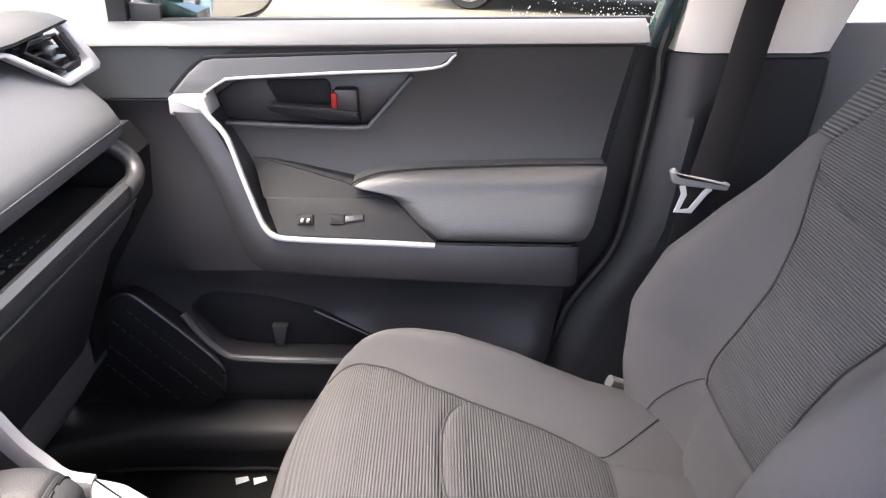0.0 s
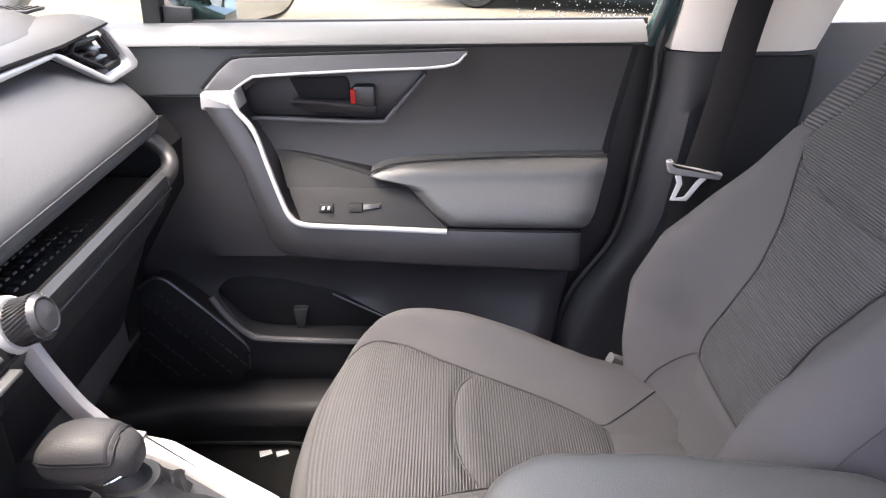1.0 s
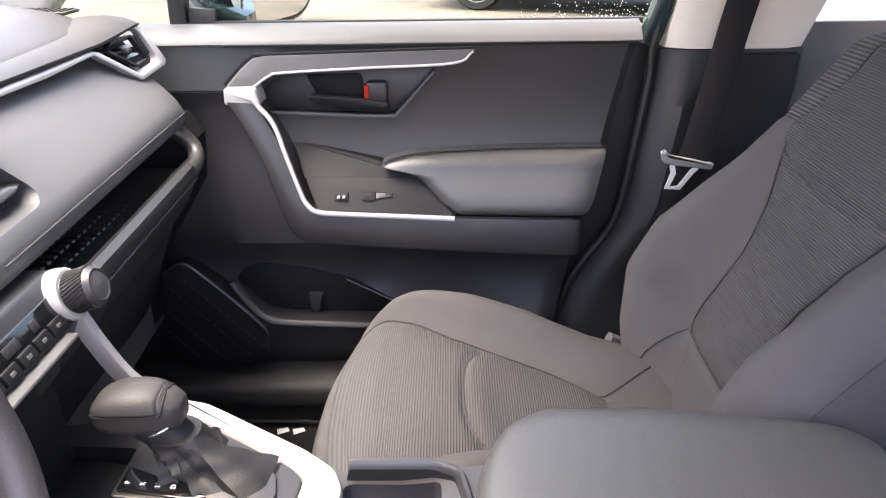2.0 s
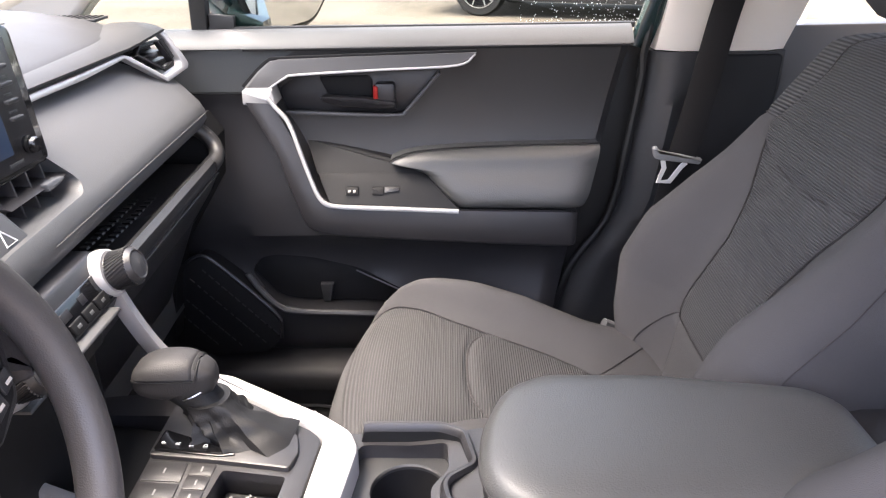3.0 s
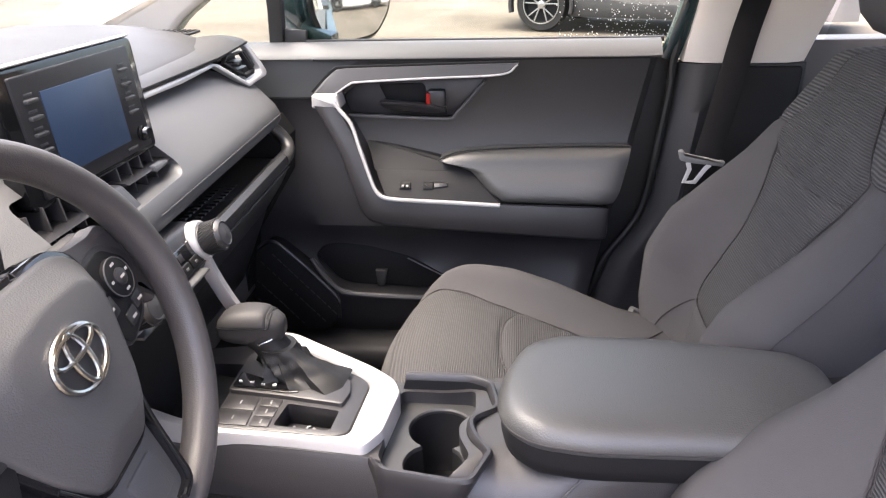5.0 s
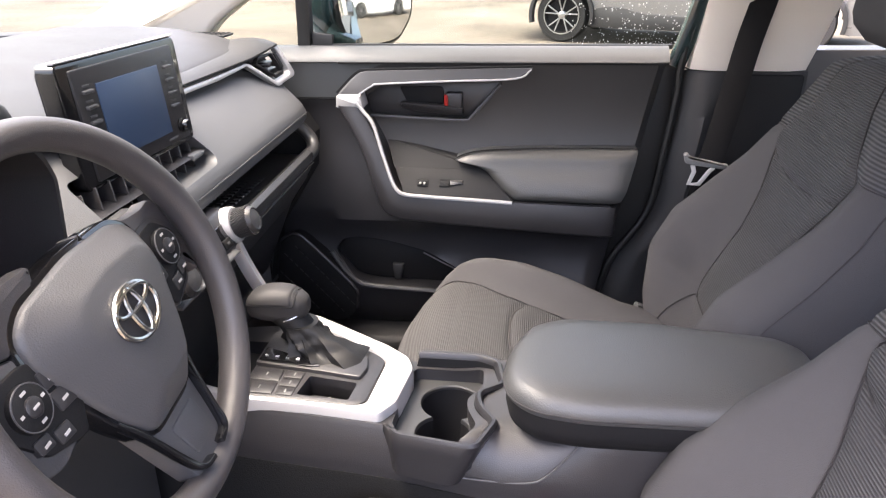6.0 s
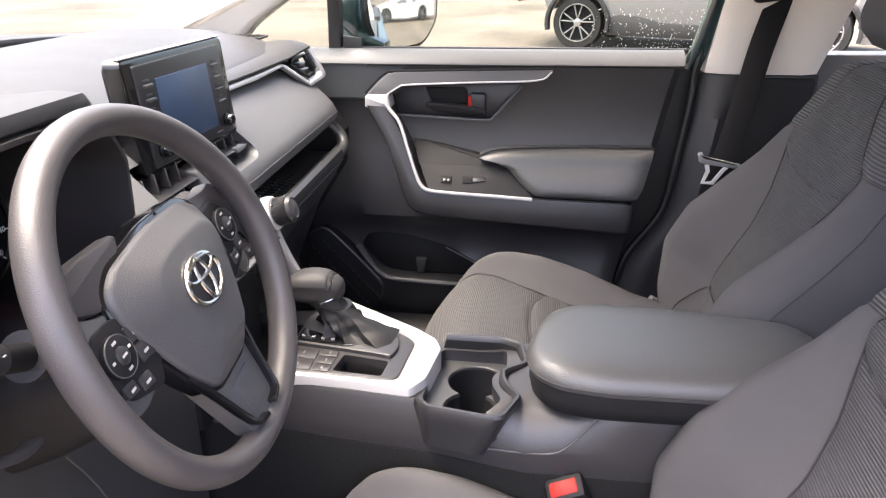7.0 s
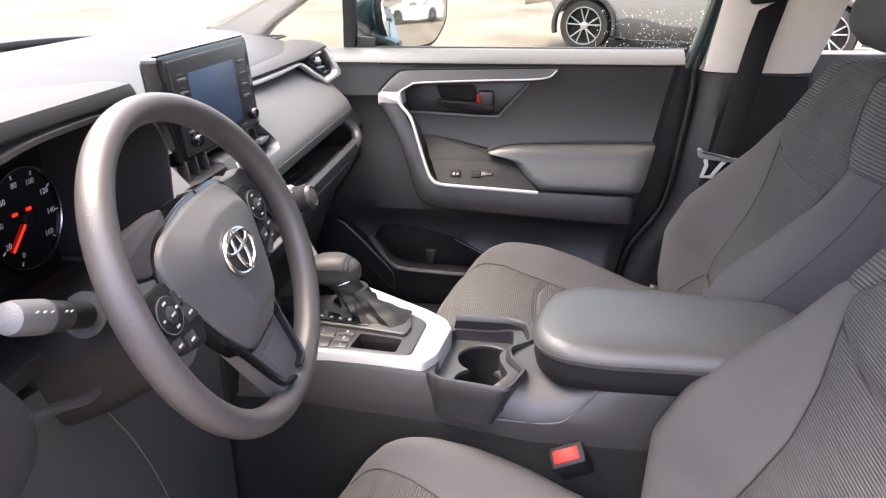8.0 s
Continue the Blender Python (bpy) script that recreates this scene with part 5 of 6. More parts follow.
part("knob_ring", sweep([Vector((-0.316 + 0.0270 * math.cos(a), 0.439 + 0.0262 * math.sin(a), 0.7755 + 0.0079 * math.cos(a))) for a in np.linspace(-1.5, 1.0, 20)], circle(0.0014, 6)), CHROME, lever, "thin chrome ring")
part("front_tray", slab(rounded([(-0.475, 0.35), (-0.365, 0.335), (-0.365, 0.495), (-0.475, 0.515)], 0.02), flat(0.668), 0.01, 0.003), DARK, con, "black rubber phone tray")

# cup holder
CUP = rounded([(-0.153, 0.291), (-0.131, 0.253), (-0.042, 0.238), (-0.022, 0.243), (-0.001, 0.297), (-0.024, 0.333), (-0.028, 0.358), (0.006, 0.382), (-0.006, 0.434), (-0.036, 0.449), (-0.122, 0.449), (-0.141, 0.449)], 0.010, 3)
cup = thing("cup_holder", "charcoal double cup holder set into the console", "cup holder")
cup.parent = con
for k in ("label", "category"):
    del cup[k]
inner = inset(CUP, 0.011)
rim_r = []
for pts, z in (([Vector((-0.13 + (p[0] + 0.13) * 0.76, p[1] + 0.010)) for p in CUP], 0.648), ([Vector((-0.13 + (p[0] + 0.13) * 0.93, p[1] + 0.003)) for p in CUP], 0.692), (inset(CUP, 0.0005), 0.712), (inset(CUP, 0.003), 0.7165), (inset(CUP, 0.007), 0.7165), (inset(CUP, 0.0095), 0.714), (inner, 0.708), (inset(CUP, 0.0125), 0.692), ([Vector((-0.13 + (p[0] + 0.13) * 0.92, p[1] + 0.002)) for p in inset(CUP, 0.014)], 0.674)):
    # the rim is open towards the silver frame
    rim_r.append([Vector((p[0], p[1], z + 0.006 * smooth((z - 0.69) / 0.02) * smooth((p[1] - 0.37) / 0.05) - max(0.0, z - 0.684) * smooth((-0.124 - p[0]) / 0.008) * smooth((p[1] - 0.280) / 0.012))) for p in pts])
part("cup_wall", loft(rim_r[:7], caps=False), PLASTIC, cup)
part("cup_liner", loft(rim_r[6:], caps=False), DARK, cup, "black inner wall of the cup holder")
WELLS = (((-0.072, 0.378), 0.041), ((-0.075, 0.310), 0.036))
wc = Vector((-0.0735, 0.3435))


def well_reach(d):
    """Distance from the middle of the insert to the edge of its two joined holes."""
    far = 0.0
    for c, r in WELLS:
        o = wc - Vector(c)
        far = max(far, -o.dot(d) + math.sqrt(max(0.0, o.dot(d) ** 2 - o.dot(o) + r * r)))
    return far


def edge_reach(d):
    """Distance from the middle of the insert to the outline of the cup holder."""
    far = 0.2
    for k in range(len(CUP)):
        p, q = Vector(CUP[k][:2]), Vector(CUP[(k + 1) % len(CUP)][:2])
        e = q - p
        det = d.x * e.y - d.y * e.x
        if abs(det) > 1e-9:
            w = p - wc
            s, u = (w.x * e.y - w.y * e.x) / det, (w.x * d.y - w.y * d.x) / det
            if s > 0 and -0.001 <= u <= 1.001:
                far = min(far, s)
    return far


web_rings = []
for kind, z in ((0, 0.676), (0, 0.6800), (1, 0.682), (2, 0.682), (2, 0.668)):
    ring = []
    for i in range(96):
        d = Vector((math.cos(2 * math.pi * i / 96), math.sin(2 * math.pi * i / 96)))
        h = well_reach(d)
        r = h if kind == 0 else h + 0.0018 if kind == 1 else max(h + 0.003, edge_reach(d) - 0.011)
        x = wc.x + d.x * r
        x = -0.13 + (x + 0.13) * 0.92 if kind == 2 else x
        ring.append(Vector((x, wc.y + d.y * r, z)))
    web_rings.append(ring)
part("cup_web", loft(web_rings, caps=False), CUPGREY, cup, "grey insert with two joined round holes")
well_rings = []
for z, less in ((0.678, -0.0006), (0.595, 0.003), (0.588, 0.008), (0.588, 1.0)):
    ring = []
    for i in range(96):
        d = Vector((math.cos(2 * math.pi * i / 96), math.sin(2 * math.pi * i / 96)))
        r = max(0.001, well_reach(d) - less)
        ring.append(Vector((wc.x + d.x * r, wc.y + d.y * r, z)))
    well_rings.append(ring)
part("cup_well", loft(well_rings, caps=False), DARK, cup, "black bottom of the two joined wells")
part("cup_tab", block(-0.045, -0.037, 0.268, 0.280, 0.640, 0.678, 0.003), SOFT, cup)
part("cup_line", sweep([(p[0], p[1], 0.694) for p in inset(CUP, 0.0116)], circle(0.0008, 5), closed=True), DARK, cup)

# armrest
ARM = rounded([(0.002, 0.310), (0.012, 0.274), (0.042, 0.248), (0.10, 0.238), (0.30, 0.242), (0.385, 0.250), (0.392, 0.30), (0.388, 0.40), (0.36, 0.430), (0.20, 0.456), (0.075, 0.458), (0.030, 0.430), (0.008, 0.370)], 0.02, 4)


def arm_ring(d, z, tilt=0.0):
    return [Vector((p[0], p[1], z + tilt * (0.2 - p[0]))) for p in inset(ARM, d)]


arm = thing("armrest_lid", "", "")
for k in ("label", "category"):
    if k in arm:
        del arm[k]
arm.parent = con
part("lid_base", loft([arm_ring(0.030, 0.716), arm_ring(0.012, 0.718), arm_ring(0.005, 0.726), arm_ring(0.002, 0.740), arm_ring(0.003, 0.756), arm_ring(0.008, 0.760)]), DARK, arm, "black hard lower shell")
part("lid_pad", loft([arm_ring(0.008, 0.757), arm_ring(0.001, 0.758), arm_ring(-0.001, 0.761), arm_ring(-0.002, 0.767), arm_ring(0.001, 0.774), arm_ring(0.006, 0.781), arm_ring(0.014, 0.786)] + [[Vector((0.20 + (p.x - 0.20) * k, 0.34 + (p.y - 0.34) * k, z)) for p in arm_ring(0.014, z)] for k, z in ((0.85, 0.7895), (0.65, 0.7915), (0.4, 0.7925), (0.15, 0.793))]), LEATHER, arm, "padded black leatherette lid")
part("lid_seam", sweep(arm_ring(-0.0018, 0.7655), circle(0.0011, 6), closed=True), THREAD, arm)

# ---- seats ----
def seat(name, cy, dx, dz, label):
    """A bucket seat: cushion and backrest are skins split along their seams."""
    s = thing(name, label, "car seat", "front seats")
    th = radians(21)
    d, nf = Vector((math.sin(th), 0, math.cos(th))), Vector((-math.cos(th), 0, math.sin(th)))
    base = Vector((0.300 + dx, cy, 0.545 + dz))
    L = 0.632
    HO = [(0.0, 0.200), (0.10, 0.230), (0.22, 0.251), (0.36, 0.254), (0.5, 0.246), (0.60, 0.228), (0.70, 0.208), (0.80, 0.186), (0.91, 0.150), (1.0, 0.095)]
    HI = [(0.0, 0.05), (0.10, 0.068), (0.19, 0.083), (0.225, 0.095), (0.26, 0.093), (0.327, 0.086), (0.43, 0.088), (0.54, 0.111), (0.63, 0.143), (0.70, 0.162), (0.764, 0.123), (0.85, 0.090), (0.92, 0.078), (1.0, 0.05)]
    HB = [(0.0, 0.045), (0.10, 0.075), (0.24, 0.095), (0.37, 0.088), (0.5, 0.052), (0.60, 0.024), (0.70, 0.005), (0.82, 0.002), (1.0, -0.002)]
    S = [x / 24 for x in range(-38, 39)]
    NV = 56

    def backp(sv, v):
        a, sg = abs(sv), (1 if sv >= 0 else -1)
        hi, ho, hb = lerp(HI, v), lerp(HO, v), lerp(HB, v)
        top = 0.075 * smooth((v - 0.88) / 0.12) ** 2
        belly = 0.016 * math.exp(-((v - 0.28) / 0.16) ** 2)
        if a <= 0.5:
            q = a / 0.5
            lat, dep = hi * q, belly + 0.004 * (1 - q * q)
        elif a <= 1.0:
            q = (a - 0.5) / 0.5
            lat = hi + (ho - hi) * (1 - (1 - q) ** 1.25)
            dep = belly * (1 - q) + hb * smooth(q / 0.55) - 0.040 * max(0, (q - 0.5) / 0.5) ** 2.2
        else:
            q = (a - 1.0) / 0.583
            lat = ho + 0.006 * math.sin(math.pi * q) - 0.045 * q ** 3
            dep = hb - 0.040 - (0.09 + hb) * q + top * 0.5 * q
        dep -= 0.0045 * math.exp(-((a - 0.5) / 0.022) ** 2)
        if a < 0.5:
            arc = 0.650 - 0.030 * (1 - (a / 0.5) ** 2)
            dep -= 0.0045 * math.exp(-((v - arc) / 0.008) ** 2) + 0.004 * math.exp(-((v - 0.196) / 0.009) ** 2)
            dep += 0.006 * smooth((v - arc) / 0.03) * (1 - smooth((v - 0.72) / 0.2))
        else:
            dep -= 0.004 * math.exp(-((v - 0.715) / 0.009) ** 2) * (1 if a < 1.2 else 0)
        return base + d * (L * v) + nf * (dep - top) + Vector((0, sg * lat, 0))

    def region(sv, v):
        if abs(sv) > 1.35:
            return "back_shell"
        if abs(sv) < 0.5:
            return "back_insert" if v > 0.196 else "back_bolster"
        return "back_bolster" if v < 0.715 else "back_shoulder"

    skins = {k: bmesh.new() for k in ("back_shell", "back_insert", "back_bolster", "back_shoulder")}
    memo = {k: {} for k in skins}
    layers = {k: b.loops.layers.uv.new("metres") for k, b in skins.items()}
    vs = [i / NV for i in range(NV + 1)]
    grid_pts = [[backp(sv, v) for sv in S] for v in vs]
    for i in range(NV):
        for j in range(len(S) - 1):
            k = region((S[j] + S[j + 1]) / 2, (vs[i] + vs[i + 1]) / 2)
            loop = []
            for ii, jj in ((i, j), (i, j + 1), (i + 1, j + 1), (i + 1, j)):
                if (ii, jj) not in memo[k]:
                    memo[k][ii, jj] = skins[k].verts.new(grid_pts[ii][jj])
                loop.append(((ii, jj), memo[k][ii, jj]))
            f = skins[k].faces.new([x for _, x in loop])
            for lp, ((ii, jj), _) in zip(f.loops, loop):
                p = grid_pts[ii][jj]
                lp[layers[k]].uv = (p.y - cy, vs[ii] * L + 0.02 * (p.y - cy) ** 2 * 4)
    # close the back
    b = skins["back_shell"]
    for i in range(NV):
        p = [b.verts.new(q) for q in (grid_pts[i][0], grid_pts[i][-1], grid_pts[i + 1][-1], grid_pts[i + 1][0])]
        b.faces.new(p)
    b.faces.new([b.verts.new(q) for q in grid_pts[NV]])
    b.faces.new([b.verts.new(q) for q in grid_pts[0]])
    mats = {"back_shell": FABRIC, "back_insert": RIBBED, "back_bolster": FABRIC, "back_shoulder": RIBFINE}
    for k, bm in skins.items():
        part(k, bm, mats[k], s, "" if k == "back_shell" else {"back_insert": "ribbed grey cloth insert", "back_bolster": "plain grey cloth side bolsters", "back_shoulder": "ribbed cloth shoulders"}[k], angle=60)
    # seam threads
    for sg in (-1, 1):
        part("seam", sweep([backp(sg * 0.5, v) + nf * 0.003 for v in np.linspace(0.196, 0.99, 40)], circle(0.0012, 5), up=nf), THREAD, s)
        part("seam", sweep([backp(sg * a, 0.715) + nf * 0.002 for a in np.linspace(0.5, 1.25, 20)], circle(0.0011, 5), up=nf), THREAD, s)
        part("seam", sweep([backp(sg * a, 0.205 - 0.16 * ((a - 0.5) / 0.17) ** 1.6) + nf * 0.0012 for a in np.linspace(0.5, 0.67, 16)], circle(0.0011, 5), up=nf), THREAD, s)
        part("piping", sweep([backp(sg * 1.02, v) + nf * 0.0008 for v in np.linspace(0.08, 0.71, 30)], circle(0.0012, 5), up=nf), THREAD, s)

    part("seam", sweep([backp(a, 0.650 - 0.030 * (1 - (abs(a) / 0.5) ** 2)) + nf * 0.002 for a in np.linspace(-0.5, 0.5, 30)], circle(0.0011, 5), up=nf), THREAD, s)

    part("seam", sweep([backp(a, 0.196) + nf * 0.002 for a in np.linspace(-0.5, 0.5, 20)], circle(0.0012, 5), up=nf), THREAD, s)

    # cushion
    ZT = [(-0.222, 0.50), (-0.216, 0.545), (-0.205, 0.578), (-0.188, 0.604), (-0.165, 0.622), (-0.13, 0.634), (-0.08, 0.638), (0.0, 0.630), (0.1, 0.610), (0.2, 0.590), (0.30, 0.575), (0.36, 0.56)]
    CO = [(-0.222, 0.172), (-0.205, 0.197), (-0.18, 0.215), (-0.14, 0.229), (-0.09, 0.239), (-0.03, 0.245), (0.05, 0.239), (0.15, 0.222), (0.36, 0.210)]
    CI = [(-0.222, 0.157), (-0.19, 0.187), (-0.15, 0.193), (-0.115, 0.186), (-0.066, 0.167), (-0.018, 0.137), (0.031, 0.116), (0.086, 0.097), (0.129, 0.081), (0.17, 0.059), (0.191, 0.045), (0.206, 0.032), (0.36, 0.02)]
    CB = [(-0.222, 0.0), (-0.18, 0.007), (-0.10, 0.031), (-0.05, 0.044), (0.02, 0.050), (0.10, 0.047), (0.2, 0.033), (0.36, 0.015)]
    xs = [x for x, _ in ZT[:5]] + list(np.linspace(-0.15, -0.02, 12)) + list(np.linspace(-0.012, 0.048, 18)) + list(np.linspace(0.0558, 0.3558, 21))
    T = [x / 20 for x in range(-36, 37)]

    def cushp(t, x):
        a, sg = abs(t), (1 if t >= 0 else -1)
        hi, ho, hb, zt = lerp(CI, x), lerp(CO, x), lerp(CB, x), lerp(ZT, x)
        if a <= 0.5:
            q = a / 0.5
            lat, z = hi * q, zt - 0.004 * q * q
        elif a <= 1:
            q = (a - 0.5) / 0.5
            lat = hi + (ho - hi) * q
            z = zt - 0.004 + hb * smooth(q / 0.55) - 0.045 * max(0, (q - 0.5) / 0.5) ** 2.2
        else:
            q = (a - 1) / 0.8
            lat, z = ho + 0.004 * math.sin(math.pi * q) - 0.01 * q, zt + hb - 0.049 - (zt + hb - 0.049 - 0.40) * q
        z -= 0.004 * math.exp(-((a - 0.5) / 0.03) ** 2)
        sx = 0.034 - 0.036 * (1 - min(1, a / 0.5) ** 3)
        if a < 0.5:
            z += 0.004 * math.exp(-((x - sx - 0.022) / 0.018) ** 2) - 0.0075 * math.exp(-((x - sx) / 0.0055) ** 2) - 0.004 * math.exp(-((x - 0.2058) / 0.010) ** 2)
        back = 0.045 * (lat / 0.23) ** 2 * (1 - smooth((x + 0.222) / 0.15))
        return Vector((x + back + dx, cy + sg * lat, z + dz))

    skins = {k: bmesh.new() for k in ("cushion_insert", "cushion_bolster")}
    memo = {k: {} for k in skins}
    layers = {k: b.loops.layers.uv.new("metres") for k, b in skins.items()}
    G = [[cushp(t, x) for t in T] for x in xs]
    for i in range(len(xs) - 1):
        for j in range(len(T) - 1):
            k = "cushion_insert" if abs(T[j] + T[j + 1]) / 2 < 0.5 and xs[i] < 0.20 else "cushion_bolster"
            loop = []
            for ii, jj in ((i, j), (i, j + 1), (i + 1, j + 1), (i + 1, j)):
                if (ii, jj) not in memo[k]:
                    memo[k][ii, jj] = skins[k].verts.new(G[ii][jj])
                loop.append(((ii, jj), memo[k][ii, jj]))
            f = skins[k].faces.new([x for _, x in loop])
            for lp, ((ii, jj), _) in zip(f.loops, loop):
                p = G[ii][jj]
                lp[layers[k]].uv = (p.y - cy, xs[ii] - 0.6 * (p.z - 0.63 - dz) * (1 if xs[ii] < -0.1 else 0))
    b = skins["cushion_bolster"]
    b.faces.new([b.verts.new(p) for p in G[0]])
    b.faces.new([b.verts.new(p) for p in G[-1]])
    part("cushion_insert", skins["cushion_insert"], RIBBED, s, "ribbed grey cloth insert", angle=60)
    part("cushion_bolster", skins["cushion_bolster"], FABRIC, s, "plain grey cloth bolsters", angle=60)
    up = Vector((0, 0, 1))
    for sg in (-1, 1):
        part("seam", sweep([cushp(sg * 0.5, x) + up * 0.002 for x in np.linspace(-0.21, 0.2058, 40)], circle(0.0012, 5)), THREAD, s)
        part("seam", sweep([cushp(sg * a, 0.193 + 0.11 * ((a - 0.5) / 0.25) ** 0.9) + up * 0.0008 for a in np.linspace(0.5, 0.75, 14)], circle(0.0011, 5), up=(1, 0, 0)), THREAD, s)
    part("seam", sweep([cushp(t, 0.034 - 0.036 * (1 - min(1, abs(t) / 0.5) ** 3)) + up * 0.0012 for t in np.linspace(-0.5, 0.5, 30)], circle(0.0016, 6), up=(1, 0, 0)), THREAD, s)
    part("seam", sweep([cushp(t, 0.2058) + up * 0.0014 for t in np.linspace(-0.5, 0.5, 16)], circle(0.0012, 5), up=(1, 0, 0)), THREAD, s)
    # base, runners and head restraint
    part("seat_base", block(-0.12 + dx, 0.33 + dx, cy - 0.21, cy + 0.21, 0.36, 0.44 + dz, 0.02), DARK, s, "black seat base")
    for y in (-0.19, 0.19):
        part("runner", block(-0.2 + dx, 0.36 + dx, cy + y - 0.02, cy + y + 0.02, 0.33, 0.365, 0.004), DARK, s)
    hc = base + d * (L + 0.085) + nf * -0.015
    rings = []
    for k in range(13):
        t = -1 + 2 * k / 12
        w = (1 - abs(t) ** 4) ** 0.35
        rings.append([hc + Vector((0, 0.128 * (0.88 + 0.12 * w) * math.copysign(abs(math.cos(a)) ** 0.55, math.cos(a)) * max(0.55, w), 0)) + d * (0.095 * t) + nf * (0.052 * math.copysign(abs(math.sin(a)) ** 0.7, math.sin(a)) * max(0.4, w)) for a in np.linspace(0, 2 * math.pi, 32, endpoint=False)])
    part("headrest", loft(rings), FABRIC, s, "rounded grey cloth head restraint", angle=60)
    for y in (-0.05, 0.05):
        part("headrest_post", sweep([base + d * (L - 0.02) + nf * -0.075 + Vector((0, y, 0)), hc + Vector((0, y, 0)) - d * 0.02], circle(0.006, 10), up=(0, 1, 0)), CHROME, s)
    return s


pseat = seat("passenger_seat", 0.698, 0.0, 0.0, "grey cloth passenger seat with ribbed inserts and dark seams")
dseat = seat("driver_seat", 0.038, -0.091, -0.054, "grey cloth driver's seat with ribbed inserts beside the console")
part("recliner_cover", sweep(curve_through([(0.248, 0.92, 0.572), (0.278, 0.925, 0.557), (0.31, 0.93, 0.54)], 4), bar(0.020, 0.020, 0.007)), DASHPAD, pseat, "grey plastic recliner cover")

# belts
belt = thing("seat_belt", "black seat belt hanging on the pillar with a pale tongue", "seat belt")
part("webbing", sweep(curve_through([(0.470, 1.055, 1.26), (0.452, 1.052, 1.17), (0.430, 1.045, 1.08), (0.408, 1.036, 0.96), (0.385, 1.03, 0.845), (0.372, 1.035, 0.76), (0.36, 1.05, 0.62), (0.355, 1.06, 0.45)], 6), bar(0.048, 0.0025, 0.0008), up=(0.2, 1, 0)), WEBBING, belt)
tong = part("tongue", slab(rounded([(0.330, 0.868), (0.338, 0.871), (0.344, 0.862), (0.420, 0.848), (0.416, 0.838), (0.350, 0.846), (0.335, 0.850)], 0.003), on_door(1.018), 0.012, 0.003), TONGUEGREY, belt, "grey plastic belt tongue")
part("tongue_plate", sweep([(0.350, 1.022, 0.846), (0.354, 1.022, 0.832), (0.346, 1.022, 0.806), (0.366, 1.022, 0.806), (0.384, 1.022, 0.834), (0.392, 1.022, 0.842)], bar(0.009, 0.003, 0.001), up=(0, 1, 0)), STEEL, tong, "bright steel tongue plate")
ring_b = part("belt_guide", slab(rounded([(0.405, 1.168), (0.485, 1.178), (0.49, 1.20), (0.40, 1.19)], 0.01), on_door(1.035), 0.02, 0.005), DARK, belt, "black belt guide on the pillar")
buck = thing("belt_buckle", "black belt buckle with red release button", "belt buckle")
bm4 = Matrix.Translation((0.058, 0.232, 0.622)) @ pose(0, 0, 0, 34, -24, 0)
bb = block(-0.026, 0.026, -0.0165, 0.0165, -0.10, 0.002, 0.006)
bb.transform(bm4)
bbo = part("buckle_body", bb, DARK, buck)
b5 = block(-0.020, 0.018, -0.0105, 0.0100, -0.012, 0.0035, 0.003)
b5.transform(bm4)
part("release_button", b5, RED, buck, "red release button")
part("buckle_strap", sweep([bm4 @ Vector((0, 0, -0.08)), (0.16, 0.232, 0.40), (0.18, 0.232, 0.34)], bar(0.035, 0.012, 0.004), up=(0, 1, 0)), DARK, buck)

# floor mats
for nm, x0, x1, y0, y1 in (("floor_mat", -0.95, -0.16, 0.56, 0.975), ("floor_mat", -0.95, -0.2, -0.22, 0.2)):
    mt = thing(nm, "black ribbed floor mat lying on the carpet", "floor mat", "floor mats")
    part("mat_body", block(x0, x1, y0, y1, 0.330, 0.340, 0.004), CARPET, mt)
    part("mat_edge", sweep(curve_through([(x0 + 0.02, y0, 0.341), (x1, y0 + 0.01, 0.341), (x1, y1 - 0.01, 0.341), (x0 + 0.02, y1, 0.341)], 4), circle(0.003, 6)), PLASTIC, mt)
    if y0 > 0.3:
        for a in (0.0, 0.03):
            part("mat_print", slab([(-0.345 + a, 0.955), (-0.325 + a, 0.965), (-0.33 + a, 0.975), (-0.35 + a, 0.97)], flat(0.3415), 0.001, 0.0002), WHITE, mt, "small white print")


# ---- outside: the lot and its cars ----
lot = bpy.data.materials.new("worn_tan_concrete")
lot.use_nodes = True
t = lot.node_tree
p = t.nodes["Principled BSDF"]
p.inputs["Roughness"].default_value = 0.9
p.inputs["Specular IOR Level"].default_value = 0.2
co = t.nodes.new("ShaderNodeTexCoord")
n1 = t.nodes.new("ShaderNodeTexNoise")
n1.inputs["Scale"].default_value, n1.inputs["Detail"].default_value = 0.5, 8
n2 = t.nodes.new("ShaderNodeTexNoise")
n2.inputs["Scale"].default_value, n2.inputs["Detail"].default_value = 14, 6
for nn in (n1, n2):
    t.links.new(co.outputs["Object"], nn.inputs["Vector"])
mx = t.nodes.new("ShaderNodeMix")
mx.inputs["Factor"].default_value = 0.4
t.links.new(n1.outputs["Fac"], mx.inputs["A"])
t.links.new(n2.outputs["Fac"], mx.inputs["B"])
rp = t.nodes.new("ShaderNodeValToRGB")
rp.color_ramp.elements[0].position, rp.color_ramp.elements[0].color = 0.36, (0.052, 0.045, 0.036, 1)
rp.color_ramp.elements[1].position, rp.color_ramp.elements[1].color = 0.62, (0.125, 0.109, 0.089, 1)
t.links.new(mx.outputs["Result"], rp.inputs[0])
t.links.new(rp.outputs[0], p.inputs["Base Color"])
g = bmesh.new()
